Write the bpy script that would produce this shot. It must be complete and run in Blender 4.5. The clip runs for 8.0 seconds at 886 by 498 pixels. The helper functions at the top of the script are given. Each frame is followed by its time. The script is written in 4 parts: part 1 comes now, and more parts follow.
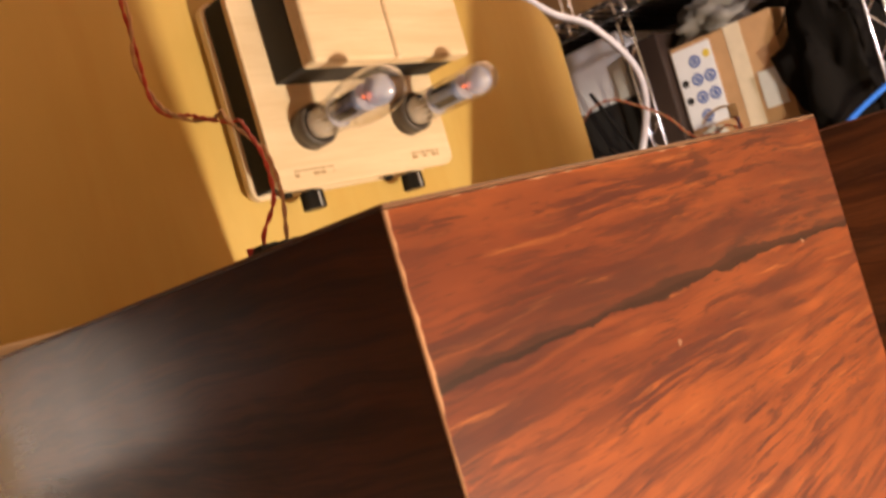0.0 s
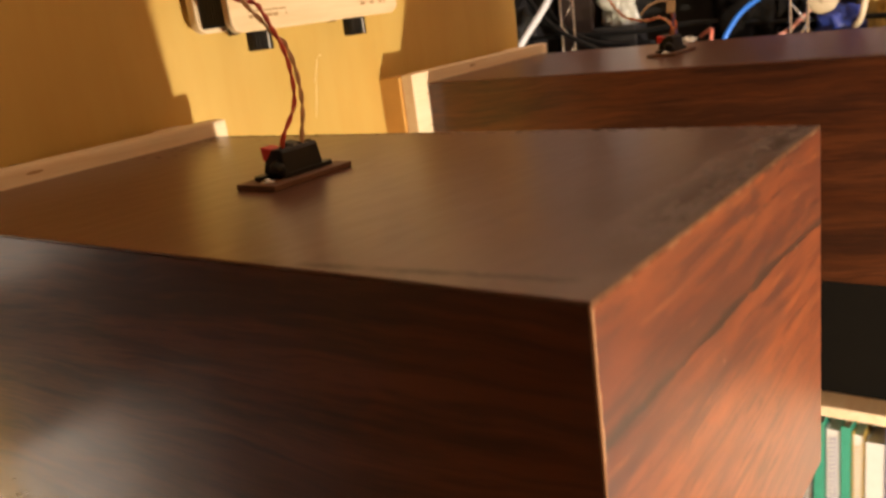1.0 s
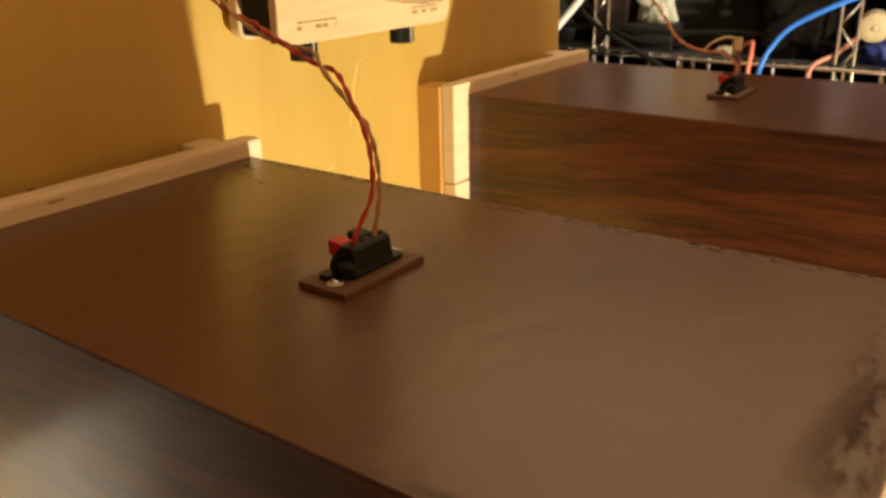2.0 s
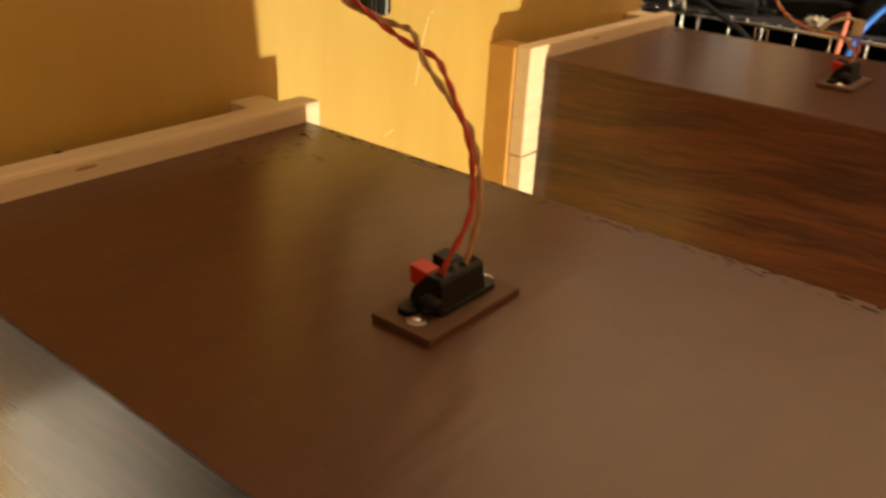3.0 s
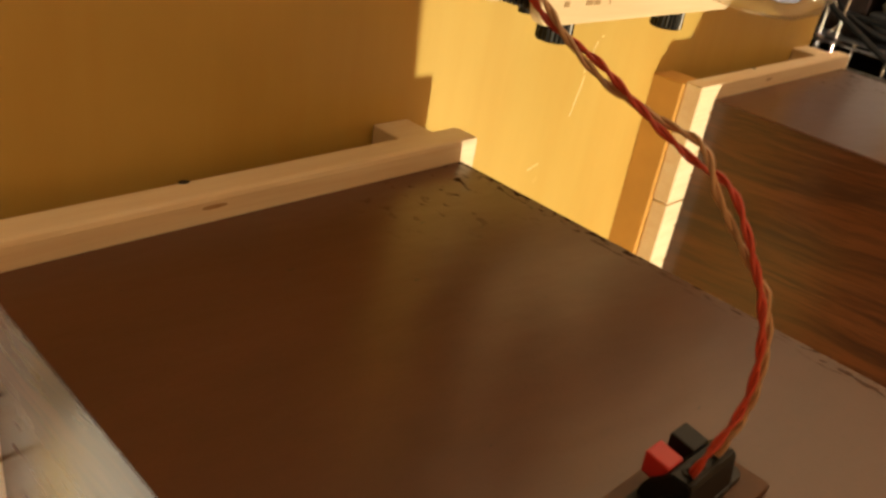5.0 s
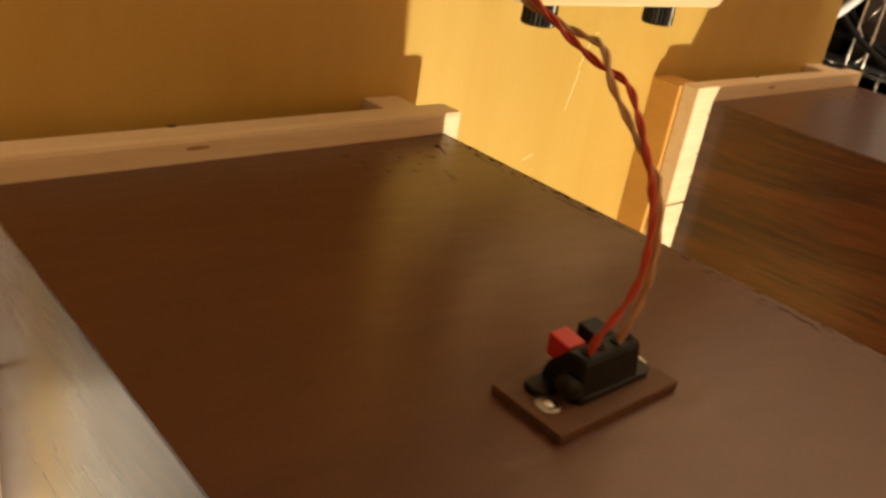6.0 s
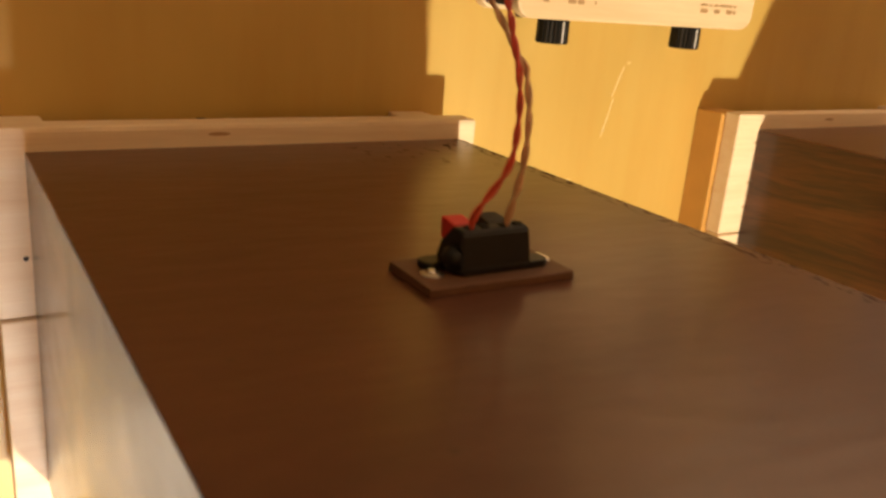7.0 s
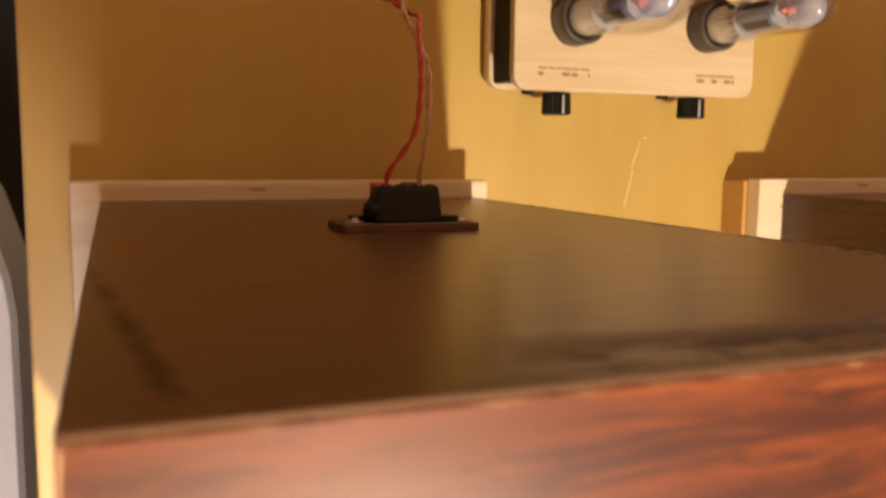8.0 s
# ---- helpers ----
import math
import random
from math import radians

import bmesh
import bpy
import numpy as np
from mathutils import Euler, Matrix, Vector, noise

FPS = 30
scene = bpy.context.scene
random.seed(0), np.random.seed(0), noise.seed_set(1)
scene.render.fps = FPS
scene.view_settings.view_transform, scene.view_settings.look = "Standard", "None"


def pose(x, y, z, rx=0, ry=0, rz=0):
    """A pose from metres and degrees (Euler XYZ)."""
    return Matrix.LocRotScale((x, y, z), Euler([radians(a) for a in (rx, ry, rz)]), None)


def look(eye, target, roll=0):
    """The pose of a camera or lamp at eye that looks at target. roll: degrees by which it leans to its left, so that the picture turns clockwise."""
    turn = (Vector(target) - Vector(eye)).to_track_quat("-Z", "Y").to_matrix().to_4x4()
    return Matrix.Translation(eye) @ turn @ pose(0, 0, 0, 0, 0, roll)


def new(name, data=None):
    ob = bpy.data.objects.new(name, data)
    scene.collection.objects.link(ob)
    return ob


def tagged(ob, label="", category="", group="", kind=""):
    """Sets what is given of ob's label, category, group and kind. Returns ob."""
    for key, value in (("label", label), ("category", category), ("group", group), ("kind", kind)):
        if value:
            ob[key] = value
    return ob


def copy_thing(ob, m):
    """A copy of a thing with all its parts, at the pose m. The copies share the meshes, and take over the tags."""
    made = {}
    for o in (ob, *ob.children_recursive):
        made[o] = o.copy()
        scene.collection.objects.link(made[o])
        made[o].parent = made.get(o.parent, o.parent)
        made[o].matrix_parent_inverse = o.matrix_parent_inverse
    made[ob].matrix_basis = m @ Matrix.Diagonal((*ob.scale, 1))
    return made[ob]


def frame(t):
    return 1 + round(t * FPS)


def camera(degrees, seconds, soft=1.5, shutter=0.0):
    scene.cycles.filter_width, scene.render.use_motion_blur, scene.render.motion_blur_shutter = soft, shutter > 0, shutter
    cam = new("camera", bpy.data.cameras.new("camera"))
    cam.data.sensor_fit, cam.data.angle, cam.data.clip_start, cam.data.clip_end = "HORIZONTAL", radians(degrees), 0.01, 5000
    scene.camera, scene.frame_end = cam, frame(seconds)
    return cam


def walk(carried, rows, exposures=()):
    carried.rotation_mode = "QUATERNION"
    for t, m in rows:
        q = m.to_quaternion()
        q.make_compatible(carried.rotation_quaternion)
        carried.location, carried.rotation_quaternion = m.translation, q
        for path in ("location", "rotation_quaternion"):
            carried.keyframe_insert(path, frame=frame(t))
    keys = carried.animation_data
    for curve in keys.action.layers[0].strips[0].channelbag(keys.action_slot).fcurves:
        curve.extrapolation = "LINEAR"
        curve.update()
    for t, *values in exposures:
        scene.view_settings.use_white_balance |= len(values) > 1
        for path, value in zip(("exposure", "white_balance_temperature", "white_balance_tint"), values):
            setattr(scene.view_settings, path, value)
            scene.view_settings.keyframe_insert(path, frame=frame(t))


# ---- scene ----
cam = camera(55.3, 8.0, 2.7, 0.5)
# a phone's small lens: about 1.3 mm wide, set near the terminal
cam.data.dof.use_dof, cam.data.dof.focus_distance, cam.data.dof.aperture_fstop = True, 0.40, 22.0
PATH = [
    (0, (0.078, 0.055, 1.182), (1.454, 1.506, 1.214), -16.3),
    (0.5, (0.046, 0.068, 1.223), (1.501, 1.419, 0.979), -12.8),
    (1, (0.01, 0.106, 1.288), (1.522, 1.29, 0.728), -7.6),
    (1.5, (0.017, 0.154, 1.34), (1.552, 1.271, 0.71), -3.0),
    (2.8, (0.085, 0.255, 1.379), (1.523, 1.361, 0.536), 1.8),
    (3, (0.091, 0.275, 1.379), (1.515, 1.386, 0.521), 3.0),
    (3.5, (0.111, 0.328, 1.377), (1.504, 1.436, 0.465), 5.5),
    (4, (0.105, 0.378, 1.391), (1.473, 1.483, 0.44), 8.0),
    (4.5, (0.116, 0.409, 1.394), (1.474, 1.513, 0.424), 9.9),
    (5.8, (0.13, 0.347, 1.369), (1.399, 1.626, 0.5), 9.1),
    (6, (0.131, 0.331, 1.36), (1.397, 1.628, 0.514), 9.4),
    (6.5, (0.147, 0.28, 1.343), (1.307, 1.73, 0.6), 7.3),
    (7, (0.172, 0.223, 1.306), (1.185, 1.834, 0.69), 4.8),
    (7.5, (0.2, 0.158, 1.273), (1.066, 1.904, 0.824), 2.5),
    (8, (0.221, 0.102, 1.236), (0.944, 1.952, 1.005), 0.6),
]
walk(cam, [(t, look(eye, target, roll)) for t, eye, target, roll in PATH], ((0, -0.05, 6300, 26), (1.0, -0.05, 6350, 21), (1.5, 0.0, 6750, 10), (3.5, 0.03, 6600, 8), (6.5, -0.03, 6650, 14), (7.5, -0.22, 6800, 21), (8, -0.33, 6300, 23)))

# ---- light ----
world = bpy.data.worlds.new("world")
scene.world = world
world.use_nodes = True
world.node_tree.nodes["Background"].inputs[0].default_value = (1.0, 0.8, 0.62, 1)
world.node_tree.nodes["Background"].inputs[1].default_value = 0.04


def lamp(name, kind, place, target, power, colour, size):
    data = bpy.data.lights.new(name, kind)
    data.energy, data.color = power, colour
    if kind == "AREA":
        data.shape, data.size = "DISK", size
    else:
        data.shadow_soft_size = size
    ob = new(name, data)
    ob.matrix_world = look(place, target)
    return ob


# warm reading lamp low in front of the board; tinted ceiling fill, added unseen
lamp("reading_lamp_light", "POINT", (0.522, -0.53, 0.515), (0.53, 0.7, 1.2), 110, (1.0, 0.895, 0.61), 0.035)
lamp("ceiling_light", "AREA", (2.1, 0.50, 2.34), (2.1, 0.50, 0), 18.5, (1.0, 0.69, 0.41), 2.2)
# unseen spot, added for the light past the left-hand cabinet's free side
left_spot = lamp("clip_lamp_light", "SPOT", (0.236, -0.50, 0.50), (0.150, 0.75, 0.90), 55, (1.0, 0.96, 0.91), 0.07)
# another unseen spot, added to brighten the things on the wire rack
rack_spot = lamp("shelf_lamp_light", "SPOT", (0.95, -0.50, 1.75), (1.52, 0.92, 1.38), 75, (1.0, 0.88, 0.76), 0.04)
rack_spot.data.spot_size, rack_spot.data.spot_blend = radians(38), 0.5
left_spot.data.spot_size, left_spot.data.spot_blend = radians(36), 0.6


# ---- materials ----
class Nodes:
    """A small wrapper for a material's node tree."""

    def __init__(self, name):
        self.mat = bpy.data.materials.new(name)
        self.mat.use_nodes = True
        self.tree = self.mat.node_tree
        self.bsdf = self.tree.nodes["Principled BSDF"]

    def node(self, kind, **inputs):
        n = self.tree.nodes.new(kind)
        for key, value in inputs.items():
            self.put(n.inputs[key.replace("_", " ")], value)
        return n

    def put(self, socket, value):
        if isinstance(value, bpy.types.NodeSocket):
            self.tree.links.new(value, socket)
        else:
            socket.default_value = value

    def coords(self, scale=(1, 1, 1), turn=(0, 0, 0), shift=0.0):
        tc = self.node("ShaderNodeTexCoord")
        src = tc.outputs["Object"]
        if shift:
            info = self.node("ShaderNodeObjectInfo")
            mul = self.math("MULTIPLY", info.outputs["Random"], shift)
            add = self.node("ShaderNodeVectorMath")
            add.operation = "ADD"
            self.put(add.inputs[0], src)
            self.put(add.inputs[1], mul)
            src = add.outputs[0]
        m = self.node("ShaderNodeMapping", Scale=scale, Rotation=turn)
        self.put(m.inputs["Vector"], src)
        return m.outputs[0]

    def math(self, op, a, b=0.0, clamp=False):
        n = self.tree.nodes.new("ShaderNodeMath")
        n.operation, n.use_clamp = op, clamp
        self.put(n.inputs[0], a)
        self.put(n.inputs[1], b)
        return n.outputs[0]

    def noise(self, vec, scale, detail=4.0, rough=0.55, distort=0.0):
        n = self.node("ShaderNodeTexNoise", Vector=vec, Scale=scale, Detail=detail, Roughness=rough, Distortion=distort)
        return n.outputs[0]

    def ramp(self, fac, *stops):
        n = self.node("ShaderNodeValToRGB", Fac=fac)
        e = n.color_ramp.elements
        while len(e) < len(stops):
            e.new(0.5)
        for el, (p, c) in zip(e, stops):
            el.position = p
            el.color = (*c, 1) if len(c) == 3 else c
        return n.outputs[0]

    def grey(self, fac, lo, hi, a=0.0, b=1.0):
        return self.ramp(fac, (lo, (a, a, a)), (hi, (b, b, b)))

    def mix(self, fac, a, b, kind="MIX"):
        n = self.tree.nodes.new("ShaderNodeMix")
        n.data_type, n.blend_type = "RGBA", kind
        self.put(n.inputs[0], fac)
        for sock, v in ((n.inputs[6], a), (n.inputs[7], b)):
            self.put(sock, v if isinstance(v, bpy.types.NodeSocket) else (*v, 1))
        return n.outputs[2]

    def bump(self, height, strength, distance=0.001):
        n = self.node("ShaderNodeBump", Height=height, Strength=strength, Distance=distance)
        self.put(self.bsdf.inputs["Normal"], n.outputs[0])

    def done(self, colour, rough=0.5, metal=0.0, **more):
        self.put(self.bsdf.inputs["Base Color"], colour if isinstance(colour, bpy.types.NodeSocket) else (*colour, 1))
        self.put(self.bsdf.inputs["Roughness"], rough)
        self.put(self.bsdf.inputs["Metallic"], metal)
        for key, value in more.items():
            self.put(self.bsdf.inputs[key.replace("_", " ")], value)
        return self.mat


def plain(name, colour, rough=0.5, metal=0.0, vary=0.15, scale=60.0, bump=0.15, **more):
    """A paint, plastic, paper or metal with faint mottling, smudges and relief."""
    n = Nodes(name)
    v = n.coords(shift=3.0)
    fine, broad = n.noise(v, scale, 5), n.noise(v, scale * 0.12, 3)
    both = n.math("ADD", n.math("MULTIPLY", fine, 0.5), n.math("MULTIPLY", broad, 0.5))
    lo = tuple(c * (1 - vary) for c in colour)
    hi = tuple(min(1, c * (1 + vary)) for c in colour)
    col = n.ramp(both, (0.3, lo), (0.7, hi))
    r = n.grey(broad, 0.3, 0.7, max(0.02, rough - 0.07), min(1, rough + 0.07))
    if bump:
        n.bump(fine, bump, 0.0006)
    return n.done(col, r, metal, **more)


def pine():
    n = Nodes("pine")
    v = n.coords((2.2, 20, 26), shift=5.0)
    wave = n.noise(v, 3.0, 6, 0.6, 0.6)
    fibre = n.noise(n.coords((6, 160, 160)), 4.0, 3)
    col = n.ramp(wave, (0.3, (0.78, 0.60, 0.40)), (0.5, (0.85, 0.70, 0.50)), (0.72, (0.88, 0.76, 0.58)))
    col = n.mix(n.grey(fibre, 0.35, 0.6, 0.10, 0.0), col, (0.50, 0.30, 0.15))
    knots = n.node("ShaderNodeTexVoronoi", Vector=n.coords((9, 22, 22)), Scale=1.0)
    col = n.mix(n.grey(knots.outputs["Distance"], 0.04, 0.08, 0.5, 0.0), col, (0.34, 0.17, 0.07))
    n.bump(fibre, 0.25, 0.0006)
    return n.done(col, 0.62)


def end_veneer():
    """Orange-red rosewood ends: crisp short strokes, one dark figure line, steeper figure under it."""
    n = Nodes("rosewood_end")
    sep = n.node("ShaderNodeSeparateXYZ", Vector=n.coords())
    x, z = sep.outputs[0], sep.outputs[2]
    waver = n.noise(n.coords((9, 9, 30), shift=0.5), 1.0, 3, 0.55)
    low = n.math("SUBTRACT", z, 1.0)
    steep = n.math("MULTIPLY", n.grey(low, 0.02, 0.125, 1.0, 0.0), n.grey(n.math("SUBTRACT", x, 0.213), 0.10, 0.27, 0.0, 0.07))
    lean = n.math("ADD", n.grey(low, 0.02, 0.15, 0.05, 0.0), steep)
    zz = n.math("SUBTRACT", z, n.math("MULTIPLY", lean, n.math("SUBTRACT", x, 0.213)))
    zz = n.math("ADD", zz, n.math("MULTIPLY", n.math("SUBTRACT", waver, 0.5), 0.012))
    flow = n.node("ShaderNodeCombineXYZ", X=x, Y=sep.outputs[1], Z=zz).outputs[0]

    def grain(along, across, detail, rough=0.6, seed=0.0):
        m = n.node("ShaderNodeMapping", Vector=flow, Scale=(along, 1.0, across), Location=(seed, 0, seed))
        return n.noise(m.outputs[0], 1.0, detail, rough)

    broad = grain(5, 42, 3)
    col = n.ramp(broad, (0.30, (0.100, 0.019, 0.008)), (0.50, (0.165, 0.034, 0.010)), (0.70, (0.245, 0.056, 0.013)))
    warm = n.grey(low, 0.11, 0.15, 0.7, 0.0)
    col = n.mix(n.math("MULTIPLY", warm, n.grey(broad, 0.30, 0.55)), col, (0.32, 0.074, 0.014))
    col = n.mix(n.grey(grain(11, 130, 5, 0.7, 3.0), 0.50, 0.66, 0.0, 0.62), col, (0.070, 0.014, 0.008))
    col = n.mix(n.grey(grain(26, 420, 4, 0.7, 7.0), 0.52, 0.64, 0.0, 0.55), col, (0.048, 0.010, 0.007))
    col = n.mix(n.math("MULTIPLY", n.grey(grain(34, 300, 4, 0.7, 23.0), 0.54, 0.58, 0.0, 0.85), n.grey(grain(9, 60, 2, 0.5, 29.0), 0.40, 0.55)), col, (0.052, 0.012, 0.008))
    col = n.mix(n.grey(grain(80, 760, 2, 0.5, 5.0), 0.63, 0.69, 0.0, 0.55), col, (0.020, 0.006, 0.006))
    col = n.mix(n.grey(grain(16, 240, 4, 0.65, 9.0), 0.60, 0.70, 0.0, 0.55), col, (0.42, 0.13, 0.032))
    col = n.mix(n.math("MULTIPLY", n.grey(grain(6.5, 115, 5, 0.72, 13.0), 0.50, 0.56, 0.0, 0.92), n.grey(grain(14, 34, 2, 0.5, 17.0), 0.38, 0.56)), col, (0.062, 0.013, 0.009))
    col = n.mix(n.grey(grain(5, 62, 4, 0.65, 19.0), 0.55, 0.68, 0.0, 0.45), col, (0.40, 0.098, 0.020))
    patch = n.noise(n.coords((10, 10, 26), shift=0.6), 1.0, 3, 0.55)
    col = n.mix(n.grey(patch, 0.48, 0.68, 0.0, 0.5), col, (0.085, 0.018, 0.009))
    # darker towards the low corner on the right
    low_corner = n.math("MULTIPLY", n.grey(n.math("SUBTRACT", x, 0.213), 0.17, 0.25), n.grey(low, 0.05, 0.115, 1.0, 0.0))
    col = n.mix(n.math("MULTIPLY", low_corner, 0.5), col, (0.110, 0.024, 0.011))
    # the figure line, soft and dark above, sharp below
    wob = n.noise(n.coords((24, 24, 40)), 1.0, 5, 0.7)
    level = n.math("SUBTRACT", 1.1534, n.math("MULTIPLY", n.math("MAXIMUM", n.math("SUBTRACT", x, 0.37), 0.0), 0.045))
    line = n.math("ADD", n.math("SUBTRACT", z, level), n.math("MULTIPLY", n.math("SUBTRACT", wob, 0.5), -0.009))
    thick = n.math("ADD", 0.0010, n.math("MULTIPLY", n.grey(n.noise(n.coords((40, 40, 40)), 1.0, 3), 0.35, 0.7), 0.0032))
    away = n.math("DIVIDE", n.math("ABSOLUTE", line), thick)
    col = n.mix(n.grey(away, 0.75, 1.0, 0.94, 0.0), col, (0.018, 0.006, 0.005))
    above = n.math("MULTIPLY", n.grey(n.math("DIVIDE", line, 0.014), 0.0, 1.0, 0.52, 0.0), n.math("GREATER_THAN", line, 0.0))
    col = n.mix(above, col, (0.060, 0.018, 0.011))
    # small knocks, and a rubbed pale edge where the top meets the face
    knock = n.noise(n.coords((110, 110, 150)), 1.0, 1)
    col = n.mix(n.grey(knock, 0.83, 0.85, 0.0, 0.5), col, (0.45, 0.26, 0.16))
    rub = n.noise(n.coords((90, 90, 90)), 1.0, 3, 0.6)
    edge = n.math("MINIMUM", n.math("SUBTRACT", 1.2, z), n.math("SUBTRACT", x, 0.2126))
    lim = n.math("ADD", 0.0008, n.math("MULTIPLY", n.grey(rub, 0.4, 0.8), 0.0018))
    col = n.mix(n.math("LESS_THAN", edge, lim), col, (0.45, 0.24, 0.125))
    n.bump(grain(18, 260, 4, 0.65, 7.0), 0.14, 0.0006)
    smear = n.noise(n.coords((7, 7, 7)), 1.0, 4, 0.6)
    n.put(n.bsdf.inputs["IOR"], 1.3)
    n.put(n.bsdf.inputs["Coat Weight"], 1.0)
    n.put(n.bsdf.inputs["Coat IOR"], 1.5)
    n.put(n.bsdf.inputs["Coat Roughness"], n.grey(smear, 0.3, 0.7, 0.29, 0.34))
    return n.done(col, 0.40)


def brown_panel():
    """Brown hardboard back: faint cloudy sheen, rubbed dark smears by one end, chipped edges."""
    n = Nodes("brown_panel")
    broad = n.noise(n.coords((6, 6, 6), shift=2.0), 1.0, 3, 0.5)
    fibre = n.noise(n.coords((16, 60, 30)), 1.0, 4, 0.6)
    col = n.ramp(broad, (0.3, (0.093, 0.035, 0.022)), (0.7, (0.118, 0.047, 0.029)))
    col = n.mix(n.grey(fibre, 0.45, 0.75, 0.0, 0.18), col, (0.072, 0.030, 0.017))
    scuff = n.noise(n.coords((10, 26, 10), (0, 0, 0.6)), 1.0, 6, 0.68)
    col = n.mix(n.grey(scuff, 0.46, 0.62, 0.0, 0.30), col, (0.062, 0.027, 0.016))
    grit = n.noise(n.coords((420, 520, 420)), 1.0, 2, 0.6)
    col = n.mix(n.grey(grit, 0.50, 0.75, 0.0, 0.22), col, (0.060, 0.026, 0.015))
    sep = n.node("ShaderNodeSeparateXYZ", Vector=n.coords())
    x, y = sep.outputs[0], sep.outputs[1]
    front, right, rear = n.math("SUBTRACT", y, 0.214), n.math("SUBTRACT", 0.481, x), n.math("SUBTRACT", 0.703, y)
    left = n.math("SUBTRACT", x, 0.213)
    # smear along the end: patches, strongest in its middle
    reach = n.math("MULTIPLY", n.grey(n.math("DIVIDE", front, 0.034), 0.15, 1.0, 1.0, 0.0), n.grey(left, 0.05, 0.10))
    cloud = n.noise(n.coords((30, 75, 50), (0, 0, 0.25)), 1.0, 5, 0.7)
    smear = n.math("MULTIPLY", n.math("MULTIPLY", reach, n.grey(front, 0.0015, 0.005)), n.grey(cloud, 0.42, 0.56), True)
    haze = n.math("MULTIPLY", n.math("MULTIPLY", n.grey(n.math("DIVIDE", front, 0.06), 0.0, 1.0, 1.0, 0.0), n.grey(left, 0.0, 0.05)), 0.30)
    # split strip beside the free long edge, wider towards the end
    run = n.math("ADD", n.math("SUBTRACT", 0.0165, n.math("MULTIPLY", front, 0.10)), n.math("MULTIPLY", n.math("SUBTRACT", n.noise(n.coords((90, 150, 90)), 1.0, 5, 0.7), 0.5), 0.008))
    off = n.math("SUBTRACT", left, run)
    span = n.math("MULTIPLY", n.grey(front, 0.010, 0.014), n.grey(front, 0.07, 0.17, 1.0, 0.0))
    worn = n.grey(n.noise(n.coords((60, 60, 60)), 1.0, 3, 0.6), 0.36, 0.56)
    split = n.math("MULTIPLY", n.grey(n.math("ABSOLUTE", off), 0.0007, 0.0021, 0.8, 0.0), n.math("MULTIPLY", span, n.math("ADD", 0.35, worn), True))
    strip = n.math("MULTIPLY", n.math("MULTIPLY", n.math("LESS_THAN", off, 0.0), span), n.math("MULTIPLY", n.grey(n.noise(n.coords((140, 90, 90)), 1.0, 4, 0.65), 0.40, 0.62), 0.40))
    # chips in rows along the outer edge and by the rear corner
    chip = n.noise(n.coords((300, 130, 90)), 1.0, 2, 0.5)
    band = n.grey(n.math("DIVIDE", right, 0.012), 0.0, 1.0, 1.0, 0.0)
    corner = n.math("MULTIPLY", n.grey(n.math("DIVIDE", rear, 0.085), 0.0, 1.0, 1.0, 0.0), n.grey(n.math("DIVIDE", right, 0.12), 0.0, 1.0, 1.0, 0.0))
    spread = n.grey(n.noise(n.coords((22, 22, 22)), 1.0, 2), 0.4, 0.6)
    chips = n.math("MULTIPLY", n.math("MULTIPLY", n.grey(chip, 0.52, 0.61), band), n.math("ADD", 0.55, spread), True)
    pock = n.noise(n.coords((130, 85, 90)), 1.0, 2, 0.5)
    chips = n.math("MAXIMUM", chips, n.math("MULTIPLY", n.grey(pock, 0.60, 0.68), n.math("MULTIPLY", corner, 1.3), True))
    mask = n.math("MAXIMUM", n.math("MAXIMUM", smear, chips), n.math("MAXIMUM", n.math("MAXIMUM", split, strip), haze))
    dull = n.math("MAXIMUM", n.math("MULTIPLY", smear, 0.80), chips)
    matt = n.math("MAXIMUM", dull, n.math("MULTIPLY", split, 0.4))
    col = n.mix(mask, col, (0.026, 0.012, 0.007))
    # pale fibres where the very edge is rubbed
    near = n.math("MINIMUM", front, right)
    pale = n.noise(n.coords((130, 130, 130)), 1.0, 4, 0.7)
    lim = n.math("ADD", 0.0004, n.math("MULTIPLY", n.grey(pale, 0.45, 0.8), 0.0024))
    col = n.mix(n.math("MULTIPLY", n.math("LESS_THAN", near, lim), 0.6), col, (0.21, 0.115, 0.062))
    specks = n.noise(n.coords((120, 200, 210)), 1.0, 1)
    col = n.mix(n.grey(specks, 0.76, 0.80, 0.0, 0.7), col, (0.035, 0.02, 0.013))
    swell = n.noise(n.coords((34, 80, 40), (0, 0, 0.2)), 1.0, 1.5, 0.5)
    n.bump(n.math("SUBTRACT", n.math("ADD", n.math("ADD", n.math("MULTIPLY", swell, 1.2), n.math("MULTIPLY", scuff, 0.5)), n.math("MULTIPLY", grit, 0.12)), dull), 0.45, 0.0006)
    n.put(n.bsdf.inputs["IOR"], 1.60)
    n.put(n.bsdf.inputs["Specular Tint"], (1.0, 0.90, 0.76, 1))
    return n.done(col, n.math("ADD", n.grey(broad, 0.3, 0.7, 0.28, 0.30), n.math("MULTIPLY", matt, 0.6)), Specular_IOR_Level=n.math("SUBTRACT", 0.5, n.math("MULTIPLY", matt, 0.45)))


